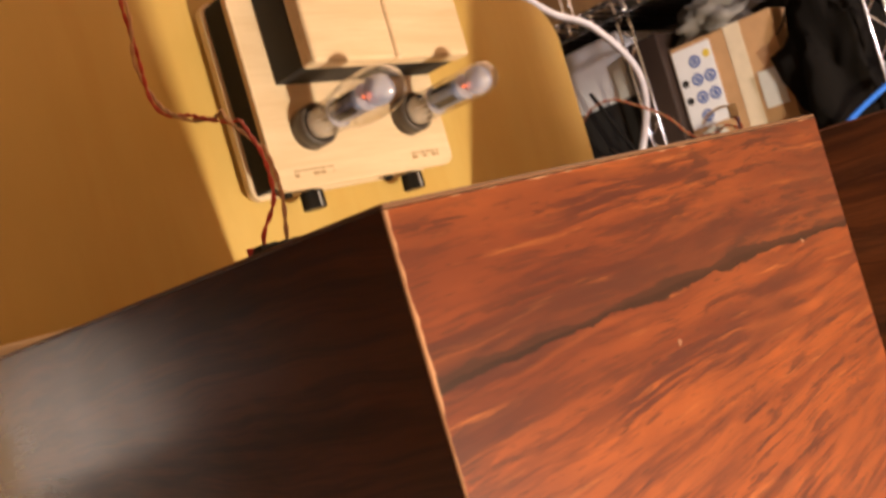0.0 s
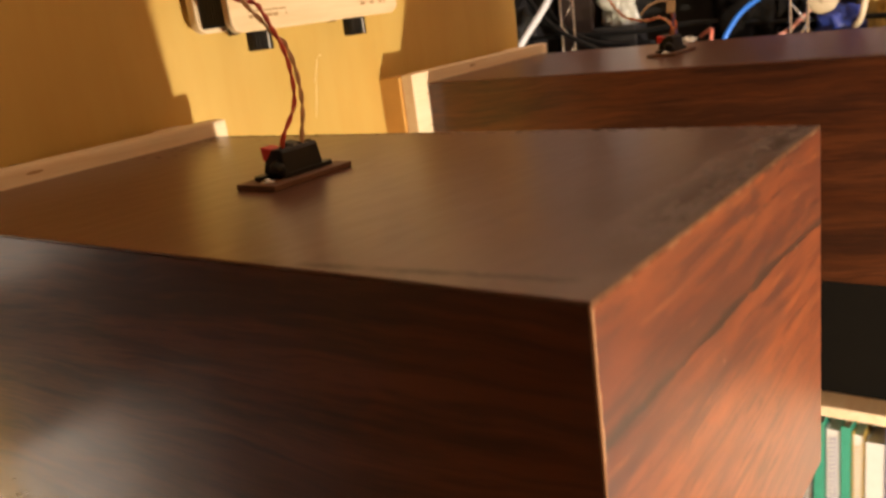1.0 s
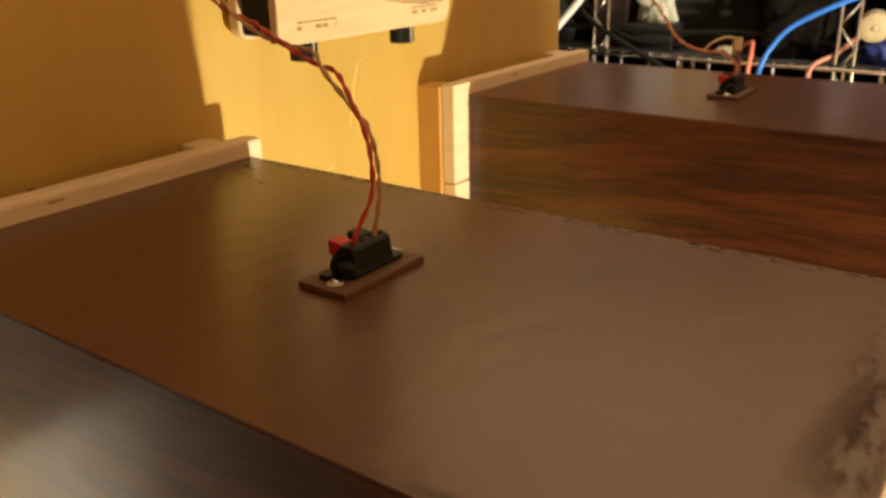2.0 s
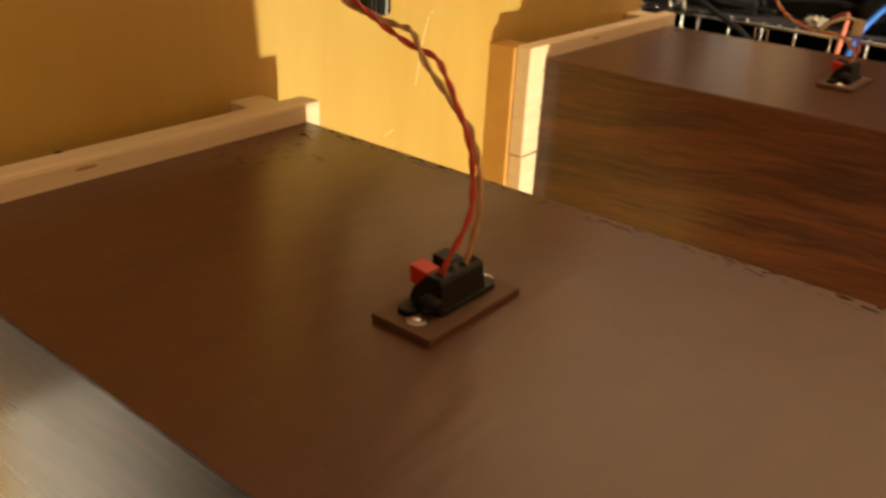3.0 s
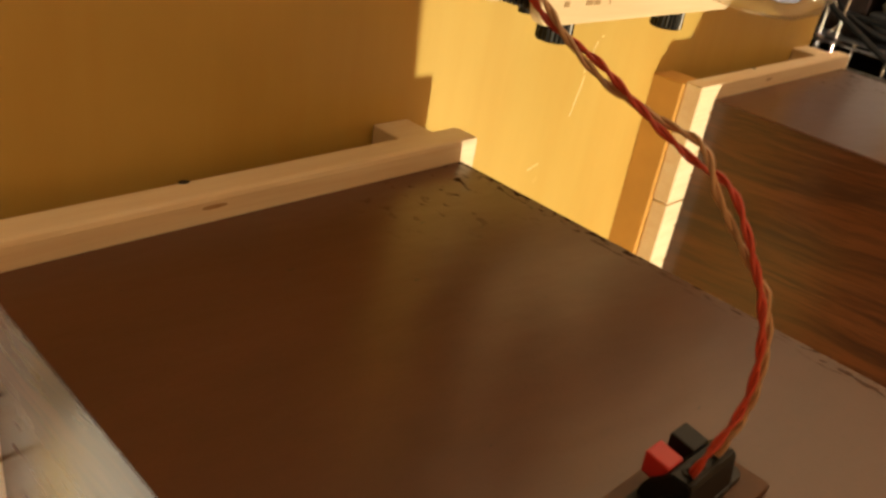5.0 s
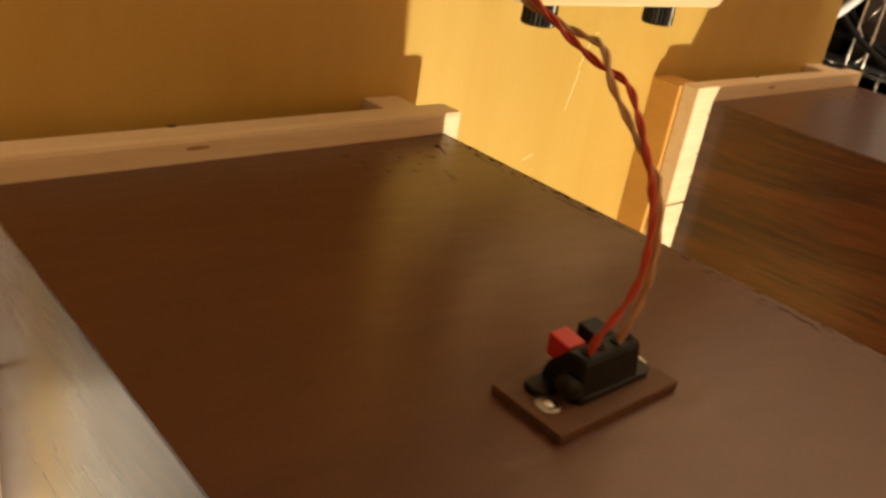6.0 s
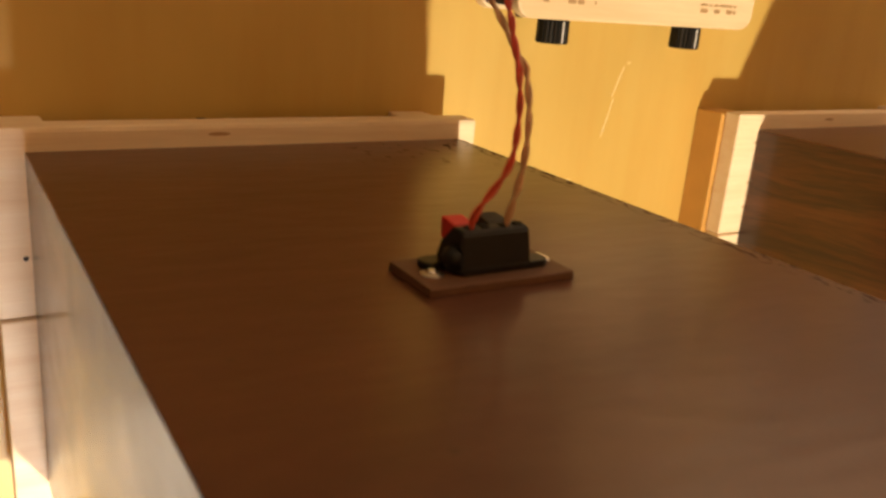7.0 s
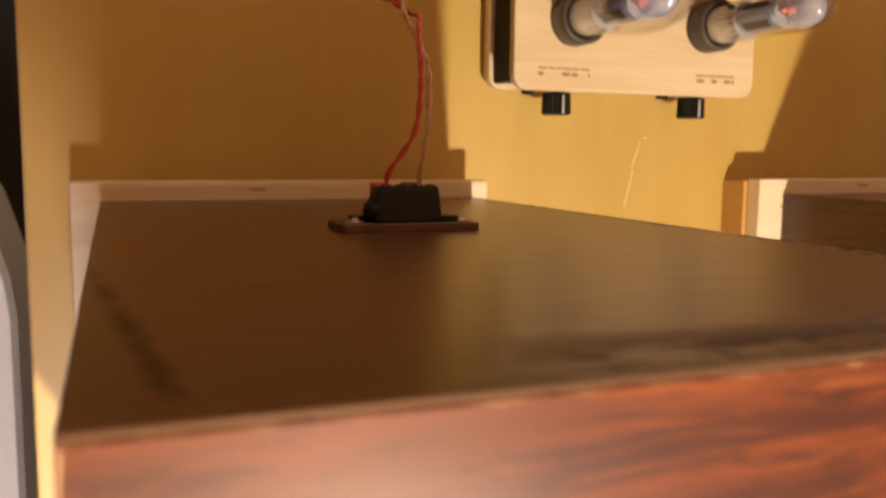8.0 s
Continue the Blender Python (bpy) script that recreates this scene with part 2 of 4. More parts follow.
def side_veneer():
    """Dark rosewood sides under clear lacquer: long wavy lines that bunch and part."""
    n = Nodes("rosewood_side")
    sway = n.noise(n.coords((3, 5, 14), shift=0.8), 1.0, 3, 0.55)
    sep = n.node("ShaderNodeSeparateXYZ", Vector=n.coords((1, 1, 1), shift=0.7))
    z = n.math("ADD", sep.outputs[2], n.math("MULTIPLY", n.math("SUBTRACT", sway, 0.5), 0.030))
    z = n.math("ADD", z, n.math("MULTIPLY", sep.outputs[1], 0.05))
    flow = n.node("ShaderNodeCombineXYZ", X=sep.outputs[0], Y=sep.outputs[1], Z=z).outputs[0]

    def grain(along, across, detail, rough=0.6, seed=0.0):
        m = n.node("ShaderNodeMapping", Vector=flow, Scale=(1.0, along, across), Location=(seed, seed, seed))
        return n.noise(m.outputs[0], 1.0, detail, rough)

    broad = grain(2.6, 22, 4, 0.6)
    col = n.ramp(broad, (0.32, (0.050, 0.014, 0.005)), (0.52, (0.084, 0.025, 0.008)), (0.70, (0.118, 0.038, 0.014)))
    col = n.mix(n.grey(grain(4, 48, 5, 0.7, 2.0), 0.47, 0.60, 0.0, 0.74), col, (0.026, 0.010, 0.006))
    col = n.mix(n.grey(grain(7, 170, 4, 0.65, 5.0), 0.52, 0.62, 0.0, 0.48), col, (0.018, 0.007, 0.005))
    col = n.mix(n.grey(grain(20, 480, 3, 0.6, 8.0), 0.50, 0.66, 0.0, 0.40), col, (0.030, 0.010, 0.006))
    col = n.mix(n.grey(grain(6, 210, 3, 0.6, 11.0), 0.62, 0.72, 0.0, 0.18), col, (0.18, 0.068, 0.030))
    dents = n.noise(n.coords((14, 14, 22)), 1.0, 2, 0.5)
    n.bump(dents, 0.10, 0.0015)
    smear = n.noise(n.coords((16, 16, 24)), 1.0, 4, 0.6)
    n.put(n.bsdf.inputs["IOR"], 1.45)
    n.put(n.bsdf.inputs["Coat Weight"], 1.0)
    n.put(n.bsdf.inputs["Coat IOR"], 1.48)
    n.put(n.bsdf.inputs["Coat Roughness"], n.grey(smear, 0.35, 0.65, 0.19, 0.27))
    return n.done(col, 0.45, Specular_IOR_Level=0.1)


def yellow_board():
    n = Nodes("yellow_board")
    broad = n.noise(n.coords((3, 3, 1.2)), 2.2, 5, 0.6)
    streak = n.noise(n.coords((26, 26, 2.4)), 1.0, 5, 0.6)
    col = n.ramp(broad, (0.3, (0.522, 0.352, 0.090)), (0.7, (0.612, 0.428, 0.125)))
    col = n.mix(n.grey(streak, 0.45, 0.7, 0.0, 0.30), col, (0.48, 0.26, 0.05))
    spots = n.noise(n.coords((60, 60, 40)), 1.0, 5, 0.7)
    col = n.mix(n.grey(spots, 0.68, 0.74, 0.0, 0.35), col, (0.75, 0.56, 0.25))
    n.bump(streak, 0.12, 0.0008)
    return n.done(col, n.grey(broad, 0.3, 0.7, 0.36, 0.5))


def maple():
    n = Nodes("maple")
    g = n.noise(n.coords((3, 30, 30), shift=2.0), 2.0, 6, 0.6, 0.5)
    f = n.noise(n.coords((10, 200, 200)), 2.0, 3)
    col = n.ramp(g, (0.3, (0.64, 0.48, 0.285)), (0.7, (0.76, 0.61, 0.41)))
    col = n.mix(n.grey(f, 0.4, 0.6, 0.10, 0.0), col, (0.50, 0.32, 0.14))
    n.bump(f, 0.1, 0.0004)
    return n.done(col, 0.42)


def glass():
    """Thin blown glass: clear, with gloss that grows towards the rim."""
    n = Nodes("clear_glass")
    clear = n.node("ShaderNodeBsdfTransparent", Color=(0.95, 0.95, 0.96, 1))
    gloss = n.node("ShaderNodeBsdfGlossy", Color=(1, 1, 1, 1), Roughness=0.08)
    rim = n.node("ShaderNodeLayerWeight", Blend=0.5)
    both = n.tree.nodes.new("ShaderNodeMixShader")
    n.put(both.inputs[0], n.math("ADD", 0.035, n.math("MULTIPLY", n.math("POWER", rim.outputs["Facing"], 3.0), 0.40)))
    n.put(both.inputs[1], clear.outputs[0])
    n.put(both.inputs[2], gloss.outputs[0])
    n.put(n.tree.nodes["Material Output"].inputs["Surface"], both.outputs[0])
    return n.mat


def glow(name, colour, strength):
    n = Nodes(name)
    return n.done(colour, 0.5, 0.0, Emission_Color=(*colour, 1), Emission_Strength=strength)


PINE, MAPLE, BROWN, BOARD = pine(), maple(), brown_panel(), yellow_board()
ROSE_END = end_veneer()
ROSE_SIDE = side_veneer()
BLACK = plain("black_plastic", (0.006, 0.006, 0.006), 0.45, Specular_IOR_Level=0.32)
VELVET = plain("black_felt", (0.006, 0.005, 0.004), 0.95, 0, 0.2, 60, 0.15, Specular_IOR_Level=0.1)
BLACK_MATT = plain("black_matt", (0.012, 0.011, 0.010), 0.75)
RIBBED = plain("black_ribbed", (0.018, 0.018, 0.018), 0.5)
RED = plain("red_plastic", (0.52, 0.025, 0.022), 0.38)
WIRE_RED = plain("red_wire", (0.56, 0.062, 0.036), 0.36)
WIRE_CLEAR = plain("copper_wire_in_clear_sleeve", (0.60, 0.37, 0.22), 0.28)
CHROME = plain("chrome", (0.72, 0.72, 0.72), 0.18, 1.0, 0.08)
TIN = plain("tin", (0.62, 0.60, 0.57), 0.30, 1.0, 0.1)
PLY = plain("brown_plywood", (0.120, 0.055, 0.028), 0.6, 0, 0.25, 120)
KNOT = plain("brown_knot", (0.46, 0.27, 0.13), 0.6)
EDGE = plain("pale_edge", (0.62, 0.47, 0.27), 0.6)
INK = plain("brown_ink", (0.36, 0.23, 0.11), 0.7)
SOCKET = plain("dark_brown_bakelite", (0.060, 0.047, 0.036), 0.5)
GLASS = glass()
STEM = plain("glass_stem", (0.60, 0.50, 0.38), 0.15, 0, 0.1, 60, 0.0, Transmission_Weight=0.5)
ANODE = plain("grey_anode", (0.17, 0.21, 0.33), 0.34, 0.35)
FLASH = plain("getter_flash", (0.70, 0.76, 1.0), 0.14, 0.0, 0.05, 60, 0.0, Transmission_Weight=0.72, IOR=1.15)
SCRATCH = plain("pale_scratch", (0.90, 0.76, 0.46), 0.7)
SHIELD = plain("pale_mica", (0.36, 0.36, 0.42), 0.3)
HEATER = glow("glowing_heater", (1.0, 0.20, 0.06), 2.0)
CARD = plain("cardboard", (0.44, 0.26, 0.12), 0.75, 0, 0.15, 40)
ORANGE_BATTEN = plain("orange_batten", (0.58, 0.32, 0.085), 0.45, 0, 0.12, 30)
PAPER = plain("white_paper", (0.70, 0.72, 0.74), 0.7, 0, 0.05)
BLUE_INK = plain("blue_ink", (0.08, 0.14, 0.36), 0.6)
YELLOW_INK = plain("yellow_ink", (0.62, 0.47, 0.06), 0.6)
WHITE = plain("white_plastic", (0.72, 0.74, 0.76), 0.4, 0, 0.06)
CREAM = plain("cream_plastic", (0.62, 0.53, 0.38), 0.5, 0, 0.1)
BLUE = plain("blue_cable", (0.03, 0.19, 0.75), 0.35)
PINK = plain("pink_cable", (0.55, 0.24, 0.18), 0.4)
ORANGE = plain("orange_cable", (0.62, 0.16, 0.08), 0.38)
TEAL = plain("teal_cover", (0.05, 0.36, 0.27), 0.45)
PURPLE = plain("purple_plastic", (0.20, 0.16, 0.45), 0.4)
YELLOW = plain("yellow_cover", (0.70, 0.48, 0.12), 0.5)
GREY = plain("pale_grey_plastic", (0.76, 0.76, 0.74), 0.35, 0, 0.06)
LINER = plain("grey_shelf_liner", (0.07, 0.07, 0.068), 0.4, 0, 0.2, 20)
BAG = plain("white_bag_plastic", (0.46, 0.46, 0.38), 0.3, 0, 0.12, 25, 0.5)
TAPE = plain("cream_paper_tape", (0.44, 0.36, 0.23), 0.6, 0, 0.12, 40)
NAVY = plain("dark_blue_plastic", (0.025, 0.045, 0.24), 0.35, 0, 0.2, 30)
CORAL = plain("coral_cable", (0.72, 0.22, 0.14), 0.4)
DULL = plain("dull_grey_cloth", (0.16, 0.15, 0.13), 0.7)
DARK = plain("dark_brown_panel", (0.035, 0.022, 0.016), 0.5)
FOIL = plain("silver_foil", (0.62, 0.64, 0.66), 0.24, 0.85, 0.15, 25, 0.9)
# tone of the unseen east wall, picked for what it reflects onto the panels
EAST_BOUNCE = plain("east_bounce", (0.50, 0.35, 0.19), 0.8, 0, 0.06, 20)
WALLPAPER = plain("wall_paint", (0.52, 0.31, 0.15), 0.8, 0, 0.08, 20)
FLOOR = plain("floor_boards", (0.17, 0.085, 0.04), 0.5, 0, 0.2, 14)
CEIL = plain("ceiling_paint", (0.60, 0.50, 0.38), 0.85, 0, 0.05, 20)


# ---- builders ----
def part(name, bm, material, parent=None, label="", smooth=False):
    """One mesh object out of a bmesh in world places, under a thing or a part."""
    me = bpy.data.meshes.new(name)
    bm.to_mesh(me)
    bm.free()
    me.materials.append(material)
    for p in me.polygons:
        p.use_smooth = smooth
    ob = new(name, me)
    if parent is not None:
        ob.parent = parent
        base = parent.matrix_world if parent.parent is None else parent.parent.matrix_world @ parent.matrix_parent_inverse @ parent.matrix_basis
        ob.matrix_parent_inverse = base.inverted()
    if label:
        tagged(ob, label)
    return ob


def thing(name, place, label, category, group="", kind=""):
    ob = new(name)
    ob.empty_display_size = 0.02
    ob.matrix_world = Matrix.Translation(place)
    ob.matrix_basis = Matrix.Translation(place)
    bpy.context.view_layer.update()
    return tagged(ob, label, category, group, kind)


def box(lo, hi, bevel=0.001, seg=2):
    bm = bmesh.new()
    size = [b - a for a, b in zip(lo, hi)]
    mid = [(a + b) / 2 for a, b in zip(lo, hi)]
    bmesh.ops.create_cube(bm, size=1, matrix=Matrix.Translation(mid) @ Matrix.Diagonal((*size, 1)))
    if bevel:
        bmesh.ops.bevel(bm, geom=bm.edges[:], offset=min(bevel, min(size) * 0.4), segments=seg, profile=0.6, affect="EDGES")
    return bm


def turned(bm, m):
    bmesh.ops.transform(bm, matrix=m, verts=bm.verts[:])
    return bm


def merge(*many):
    """Joins bmeshes that are pieces of one part."""
    out = bmesh.new()
    for b in many:
        me = bpy.data.meshes.new("tmp")
        b.to_mesh(me)
        b.free()
        out.from_mesh(me)
        bpy.data.meshes.remove(me)
    return out


def lathe(profile, m=Matrix.Identity(4), seg=28):
    """A solid turned about its own z: profile of (radius, height)."""
    bm = bmesh.new()
    rings = []
    for r, z in profile:
        if r < 1e-6:
            rings.append([bm.verts.new((0, 0, z))])
        else:
            rings.append([bm.verts.new((r * math.cos(2 * math.pi * k / seg), r * math.sin(2 * math.pi * k / seg), z)) for k in range(seg)])
    for a, b in zip(rings, rings[1:]):
        for k in range(seg):
            q = [a[k % len(a)], a[(k + 1) % len(a)], b[(k + 1) % len(b)], b[k % len(b)]]
            q = [v for i, v in enumerate(q) if v not in q[:i]]
            if len(q) > 2:
                bm.faces.new(q)
    bmesh.ops.recalc_face_normals(bm, faces=bm.faces[:])
    return turned(bm, m)


def slab(outline, y0, y1, bevel=0.001):
    """A plate in the x-z plane from its outline, between two depths."""
    bm = bmesh.new()
    a = [bm.verts.new((x, y0, z)) for x, z in outline]
    b = [bm.verts.new((x, y1, z)) for x, z in outline]
    bm.faces.new(a)
    bm.faces.new(b[::-1])
    n = len(a)
    for k in range(n):
        bm.faces.new((a[k], b[k], b[(k + 1) % n], a[(k + 1) % n]))
    bmesh.ops.recalc_face_normals(bm, faces=bm.faces[:])
    if bevel:
        edges = [e for e in bm.edges if abs(e.verts[0].co.y - e.verts[1].co.y) < 1e-6]
        bmesh.ops.bevel(bm, geom=edges, offset=bevel, segments=2, profile=0.6, affect="EDGES")
    return bm


def rounded(x0, z0, x1, z1, r, n=7, corners=(1, 1, 1, 1)):
    """Outline of a rectangle with rounded corners: lower left, lower right, upper right, upper left."""
    out = []
    for (cx, cz, a0), on in zip(((x0 + r, z0 + r, 180), (x1 - r, z0 + r, 270), (x1 - r, z1 - r, 0), (x0 + r, z1 - r, 90)), corners):
        if on:
            out += [(cx + r * math.cos(radians(a0 + 90 * k / n)), cz + r * math.sin(radians(a0 + 90 * k / n))) for k in range(n + 1)]
        else:
            s = {180: (-r, -r), 270: (r, -r), 0: (r, r), 90: (-r, r)}[a0]
            out.append((cx + s[0], cz + s[1]))
    return out


def spline(points, n=10):
    """Catmull-Rom through the points."""
    p = [Vector(q) for q in points]
    p = [2 * p[0] - p[1]] + p + [2 * p[-1] - p[-2]]
    out = []
    for i in range(1, len(p) - 2):
        a, b, c, d = p[i - 1 : i + 3]
        for k in range(n):
            u = k / n
            out.append(0.5 * (2 * b + (c - a) * u + (2 * a - 5 * b + 4 * c - d) * u * u + (3 * b - a - 3 * c + d) * u**3))
    return out + [p[-2]]


def hose(points, r, sides=8):
    """A round cable along places."""
    bm = bmesh.new()
    rings, ref = [], None
    for i, c in enumerate(points):
        t = (points[min(i + 1, len(points) - 1)] - points[max(i - 1, 0)]).normalized()
        if ref is None:
            ref = t.orthogonal().normalized()
        ref = (ref - t * ref.dot(t)).normalized()
        side = t.cross(ref)
        rings.append([bm.verts.new(c + r * (math.cos(2 * math.pi * k / sides) * ref + math.sin(2 * math.pi * k / sides) * side)) for k in range(sides)])
    for a, b in zip(rings, rings[1:]):
        for k in range(sides):
            bm.faces.new((a[k], a[(k + 1) % sides], b[(k + 1) % sides], b[k]))
    bm.faces.new(rings[0][::-1])
    bm.faces.new(rings[-1])
    return bm


def twist(line, radius, pitch, phase, fade=0.0, eye=(0.0, 1.0, 0.0)):
    """Places that wind about a line; fade: length over which the winding opens at the start; eye: where along it the turns stand apart, over what length, and how far."""
    out, ref, run = [], None, 0.0
    for i, c in enumerate(line):
        t = (line[min(i + 1, len(line) - 1)] - line[max(i - 1, 0)]).normalized()
        if ref is None:
            ref = Vector((1, 0, 0))
        ref = (ref - t * ref.dot(t)).normalized()
        side = t.cross(ref)
        if i:
            run += (c - line[i - 1]).length
        a = phase + 2 * math.pi * max(0, run - fade) / pitch
        r = radius + eye[2] * math.exp(-(((run - eye[0]) / eye[1]) ** 2))
        out.append(c + r * (math.cos(a) * ref + math.sin(a) * side))
    return out


def rod(a, b, r, sides=8):
    return hose([Vector(a), Vector(b)], r, sides)


# ---- the setting ----
tagged(part("floor", box((-2.6, -1.35, -0.05), (2.65, 2.4, 0.0), 0), FLOOR), "brown wooden floor of the dim room", "floor", kind="structure")
tagged(part("ceiling", box((-2.6, -1.35, 2.4), (2.65, 2.4, 2.45), 0), CEIL), "plain pale ceiling", "ceiling", kind="structure")
# unseen walls; south and east ones stand close in to feed sheen and fill
for nm, lo, hi in (("wall_north", (-2.6, 2.4, 0), (2.65, 2.5, 2.4)), ("wall_south", (-2.6, -1.45, 0), (2.65, -1.35, 2.4)),
                   ("wall_west", (-2.7, -1.35, 0), (-2.6, 2.4, 2.4)), ("wall_east", (2.55, -1.35, 0), (2.65, 2.4, 2.4))):
    tagged(part(nm, box(lo, hi, 0), EAST_BOUNCE if nm == "wall_east" else WALLPAPER), "plain beige wall, set unseen to close the room and bounce light", "wall", kind="structure")

# ---- the yellow board ----
YB = 0.751
board = thing("mounting_board", (0.605, YB + 0.01, 0), "upright ochre-yellow varnished board with rounded corners and scratches", "board")
part("panel", slab(rounded(0.164, 0.0, 1.069, 1.497, 0.065, 10, (0, 0, 1, 1)), YB, YB + 0.018, 0.0015), BOARD, board)
part("edge_band", slab(rounded(0.1635, 0.0, 1.0695, 1.4975, 0.065, 10, (0, 0, 1, 1)), YB + 0.003, YB + 0.015, 0), EDGE, board, "pale worn edge of the board")
for pts in (((0.664, 1.246), (0.659, 1.232), (0.655, 1.222)), ((0.657, 1.220), (0.652, 1.200), (0.649, 1.188)), ((0.667, 1.249), (0.670, 1.2495)), ((0.610, 1.150), (0.622, 1.154)), ((0.575, 1.128), (0.584, 1.131))):
    part("scratch", hose([Vector((x, YB + 0.0003, z)) for x, z in pts], 0.0006, 6), SCRATCH, board, "pale scratch")

# ---- the two loudspeaker cabinets, lying with their backs up ----
XL, XR, YF, YR, ZB, ZT = 0.213, 0.481, 0.214, 0.7055, 1.0, 1.2


def cabinet():
    c = thing("loudspeaker_cabinet", ((XL + XR) / 2, (YF + YR) / 2, ZB), "rosewood-veneered loudspeaker cabinet lying with its brown back panel up", "loudspeaker", "loudspeaker pair")
    part("end_panel", box((XL, YF, ZB), (XR, YF + 0.0013, ZT - 0.0011), 0.0004, 1), ROSE_END, c, "orange-red rosewood end with a dark figure line")
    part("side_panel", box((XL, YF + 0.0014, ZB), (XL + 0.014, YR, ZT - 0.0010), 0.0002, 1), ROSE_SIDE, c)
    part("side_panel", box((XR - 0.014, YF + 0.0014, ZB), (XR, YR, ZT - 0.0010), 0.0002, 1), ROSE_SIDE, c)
    part("end_panel", box((XL + 0.0142, YR - 0.014, ZB), (XR - 0.0142, YR - 0.0002, ZT - 0.0011), 0.0006), ROSE_END, c)
    part("back_panel", box((XL, YF + 0.0001, ZT - 0.0009), (XR, YR, ZT + 0.0004), 0.0003, 1), BROWN, c, "scuffed brown hardboard back panel with chipped edges")
    part("baffle", box((XL + 0.0142, YF + 0.0142, ZB), (XR - 0.0142, YR - 0.0142, ZB + 0.012), 0.0008), BLACK_MATT, c)
    return c


left_cab = cabinet()
SHIFT = 0.575
copy_thing(left_cab, Matrix.Translation(left_cab.location + Vector((SHIFT, 0, 0))))

# ---- pine planks that carry the cabinets ----


def plank_rack(x0, x1, blocks):
    """Two stacked planks behind a cabinet with spacers to the board; blocks: x ranges of the spacers."""
    back = 0.7255 if x0 < 0.5 else 0.7222
    for k, (z0, z1) in enumerate(((1.107, 1.2135), (0.985, 1.1055))):
        p = thing("pine_plank", ((x0 + x1) / 2, 0.715, z0), "pale knotty pine plank fixed behind the loudspeaker cabinet", "plank", "pine planks")
        part("board", box((x0 + 0.001 * k, 0.7062, z0), (x1 - 0.001 * k, back, z1), 0.0030 if k == 0 and x0 < 0.5 else 0.0014), PINE, p)
        if k == 0 and x0 < 0.5:
            part("nail", lathe([(0, 0.0006), (0.0012, 0.0005), (0.0015, 0.0), (0.0008, -0.002), (0, -0.002)], Matrix.Translation((x0 + 0.016, 0.7063, z1 - 0.072)) @ pose(0, 0, 0, 90), 10), BLACK_MATT, p, "dark nail head")
        if k == 0:
            kx = x0 + 0.116
            part("knot", lathe([(0, 0.0002), (0.0024, 0.0001), (0.0028, 0), (0, 0)], Matrix.Translation((kx + 0.006, 0.7062, z0 + 0.1005)) @ pose(0, 0, 0, 90) @ Matrix.Diagonal((2.4, 0.4, 1, 1)), 14), KNOT, p, "brown knot")
            part("knot", lathe([(0, 0.0003), (0.0022, 0.0002), (0.0025, 0), (0, 0)], Matrix.Translation((kx, back - 0.0015, z1)) @ Matrix.Diagonal((1.2, 0.8, 1, 1)), 12), BLACK_MATT, p, "dark notch")
        for z in (z1 - 0.026, z1 - 0.062, z1 - 0.084):
            part("nick", box((x0 + 0.0245, 0.7057, z), (x0 + 0.0275, 0.7063, z + 0.0022), 0.0002, 1), KNOT, p, "dark nick")
    for a, b in blocks:
        s = thing("pine_spacer", ((a + b) / 2, 0.738, 0.985), "pine spacer batten between plank and yellow board", "batten", "pine spacers")
        # one spacer has a more orange tone than the others
        part("batten", box((a, back + 0.0002, 0.985), (b, 0.7508, 1.2115), 0.001), ORANGE_BATTEN if a == 0.7575 else PINE, s)


plank_rack(0.194, 0.4945, ((0.2, 0.226), (0.449, 0.476)))
plank_rack(0.7615, 1.070, ((0.7575, 0.787), (1.026, 1.060)))


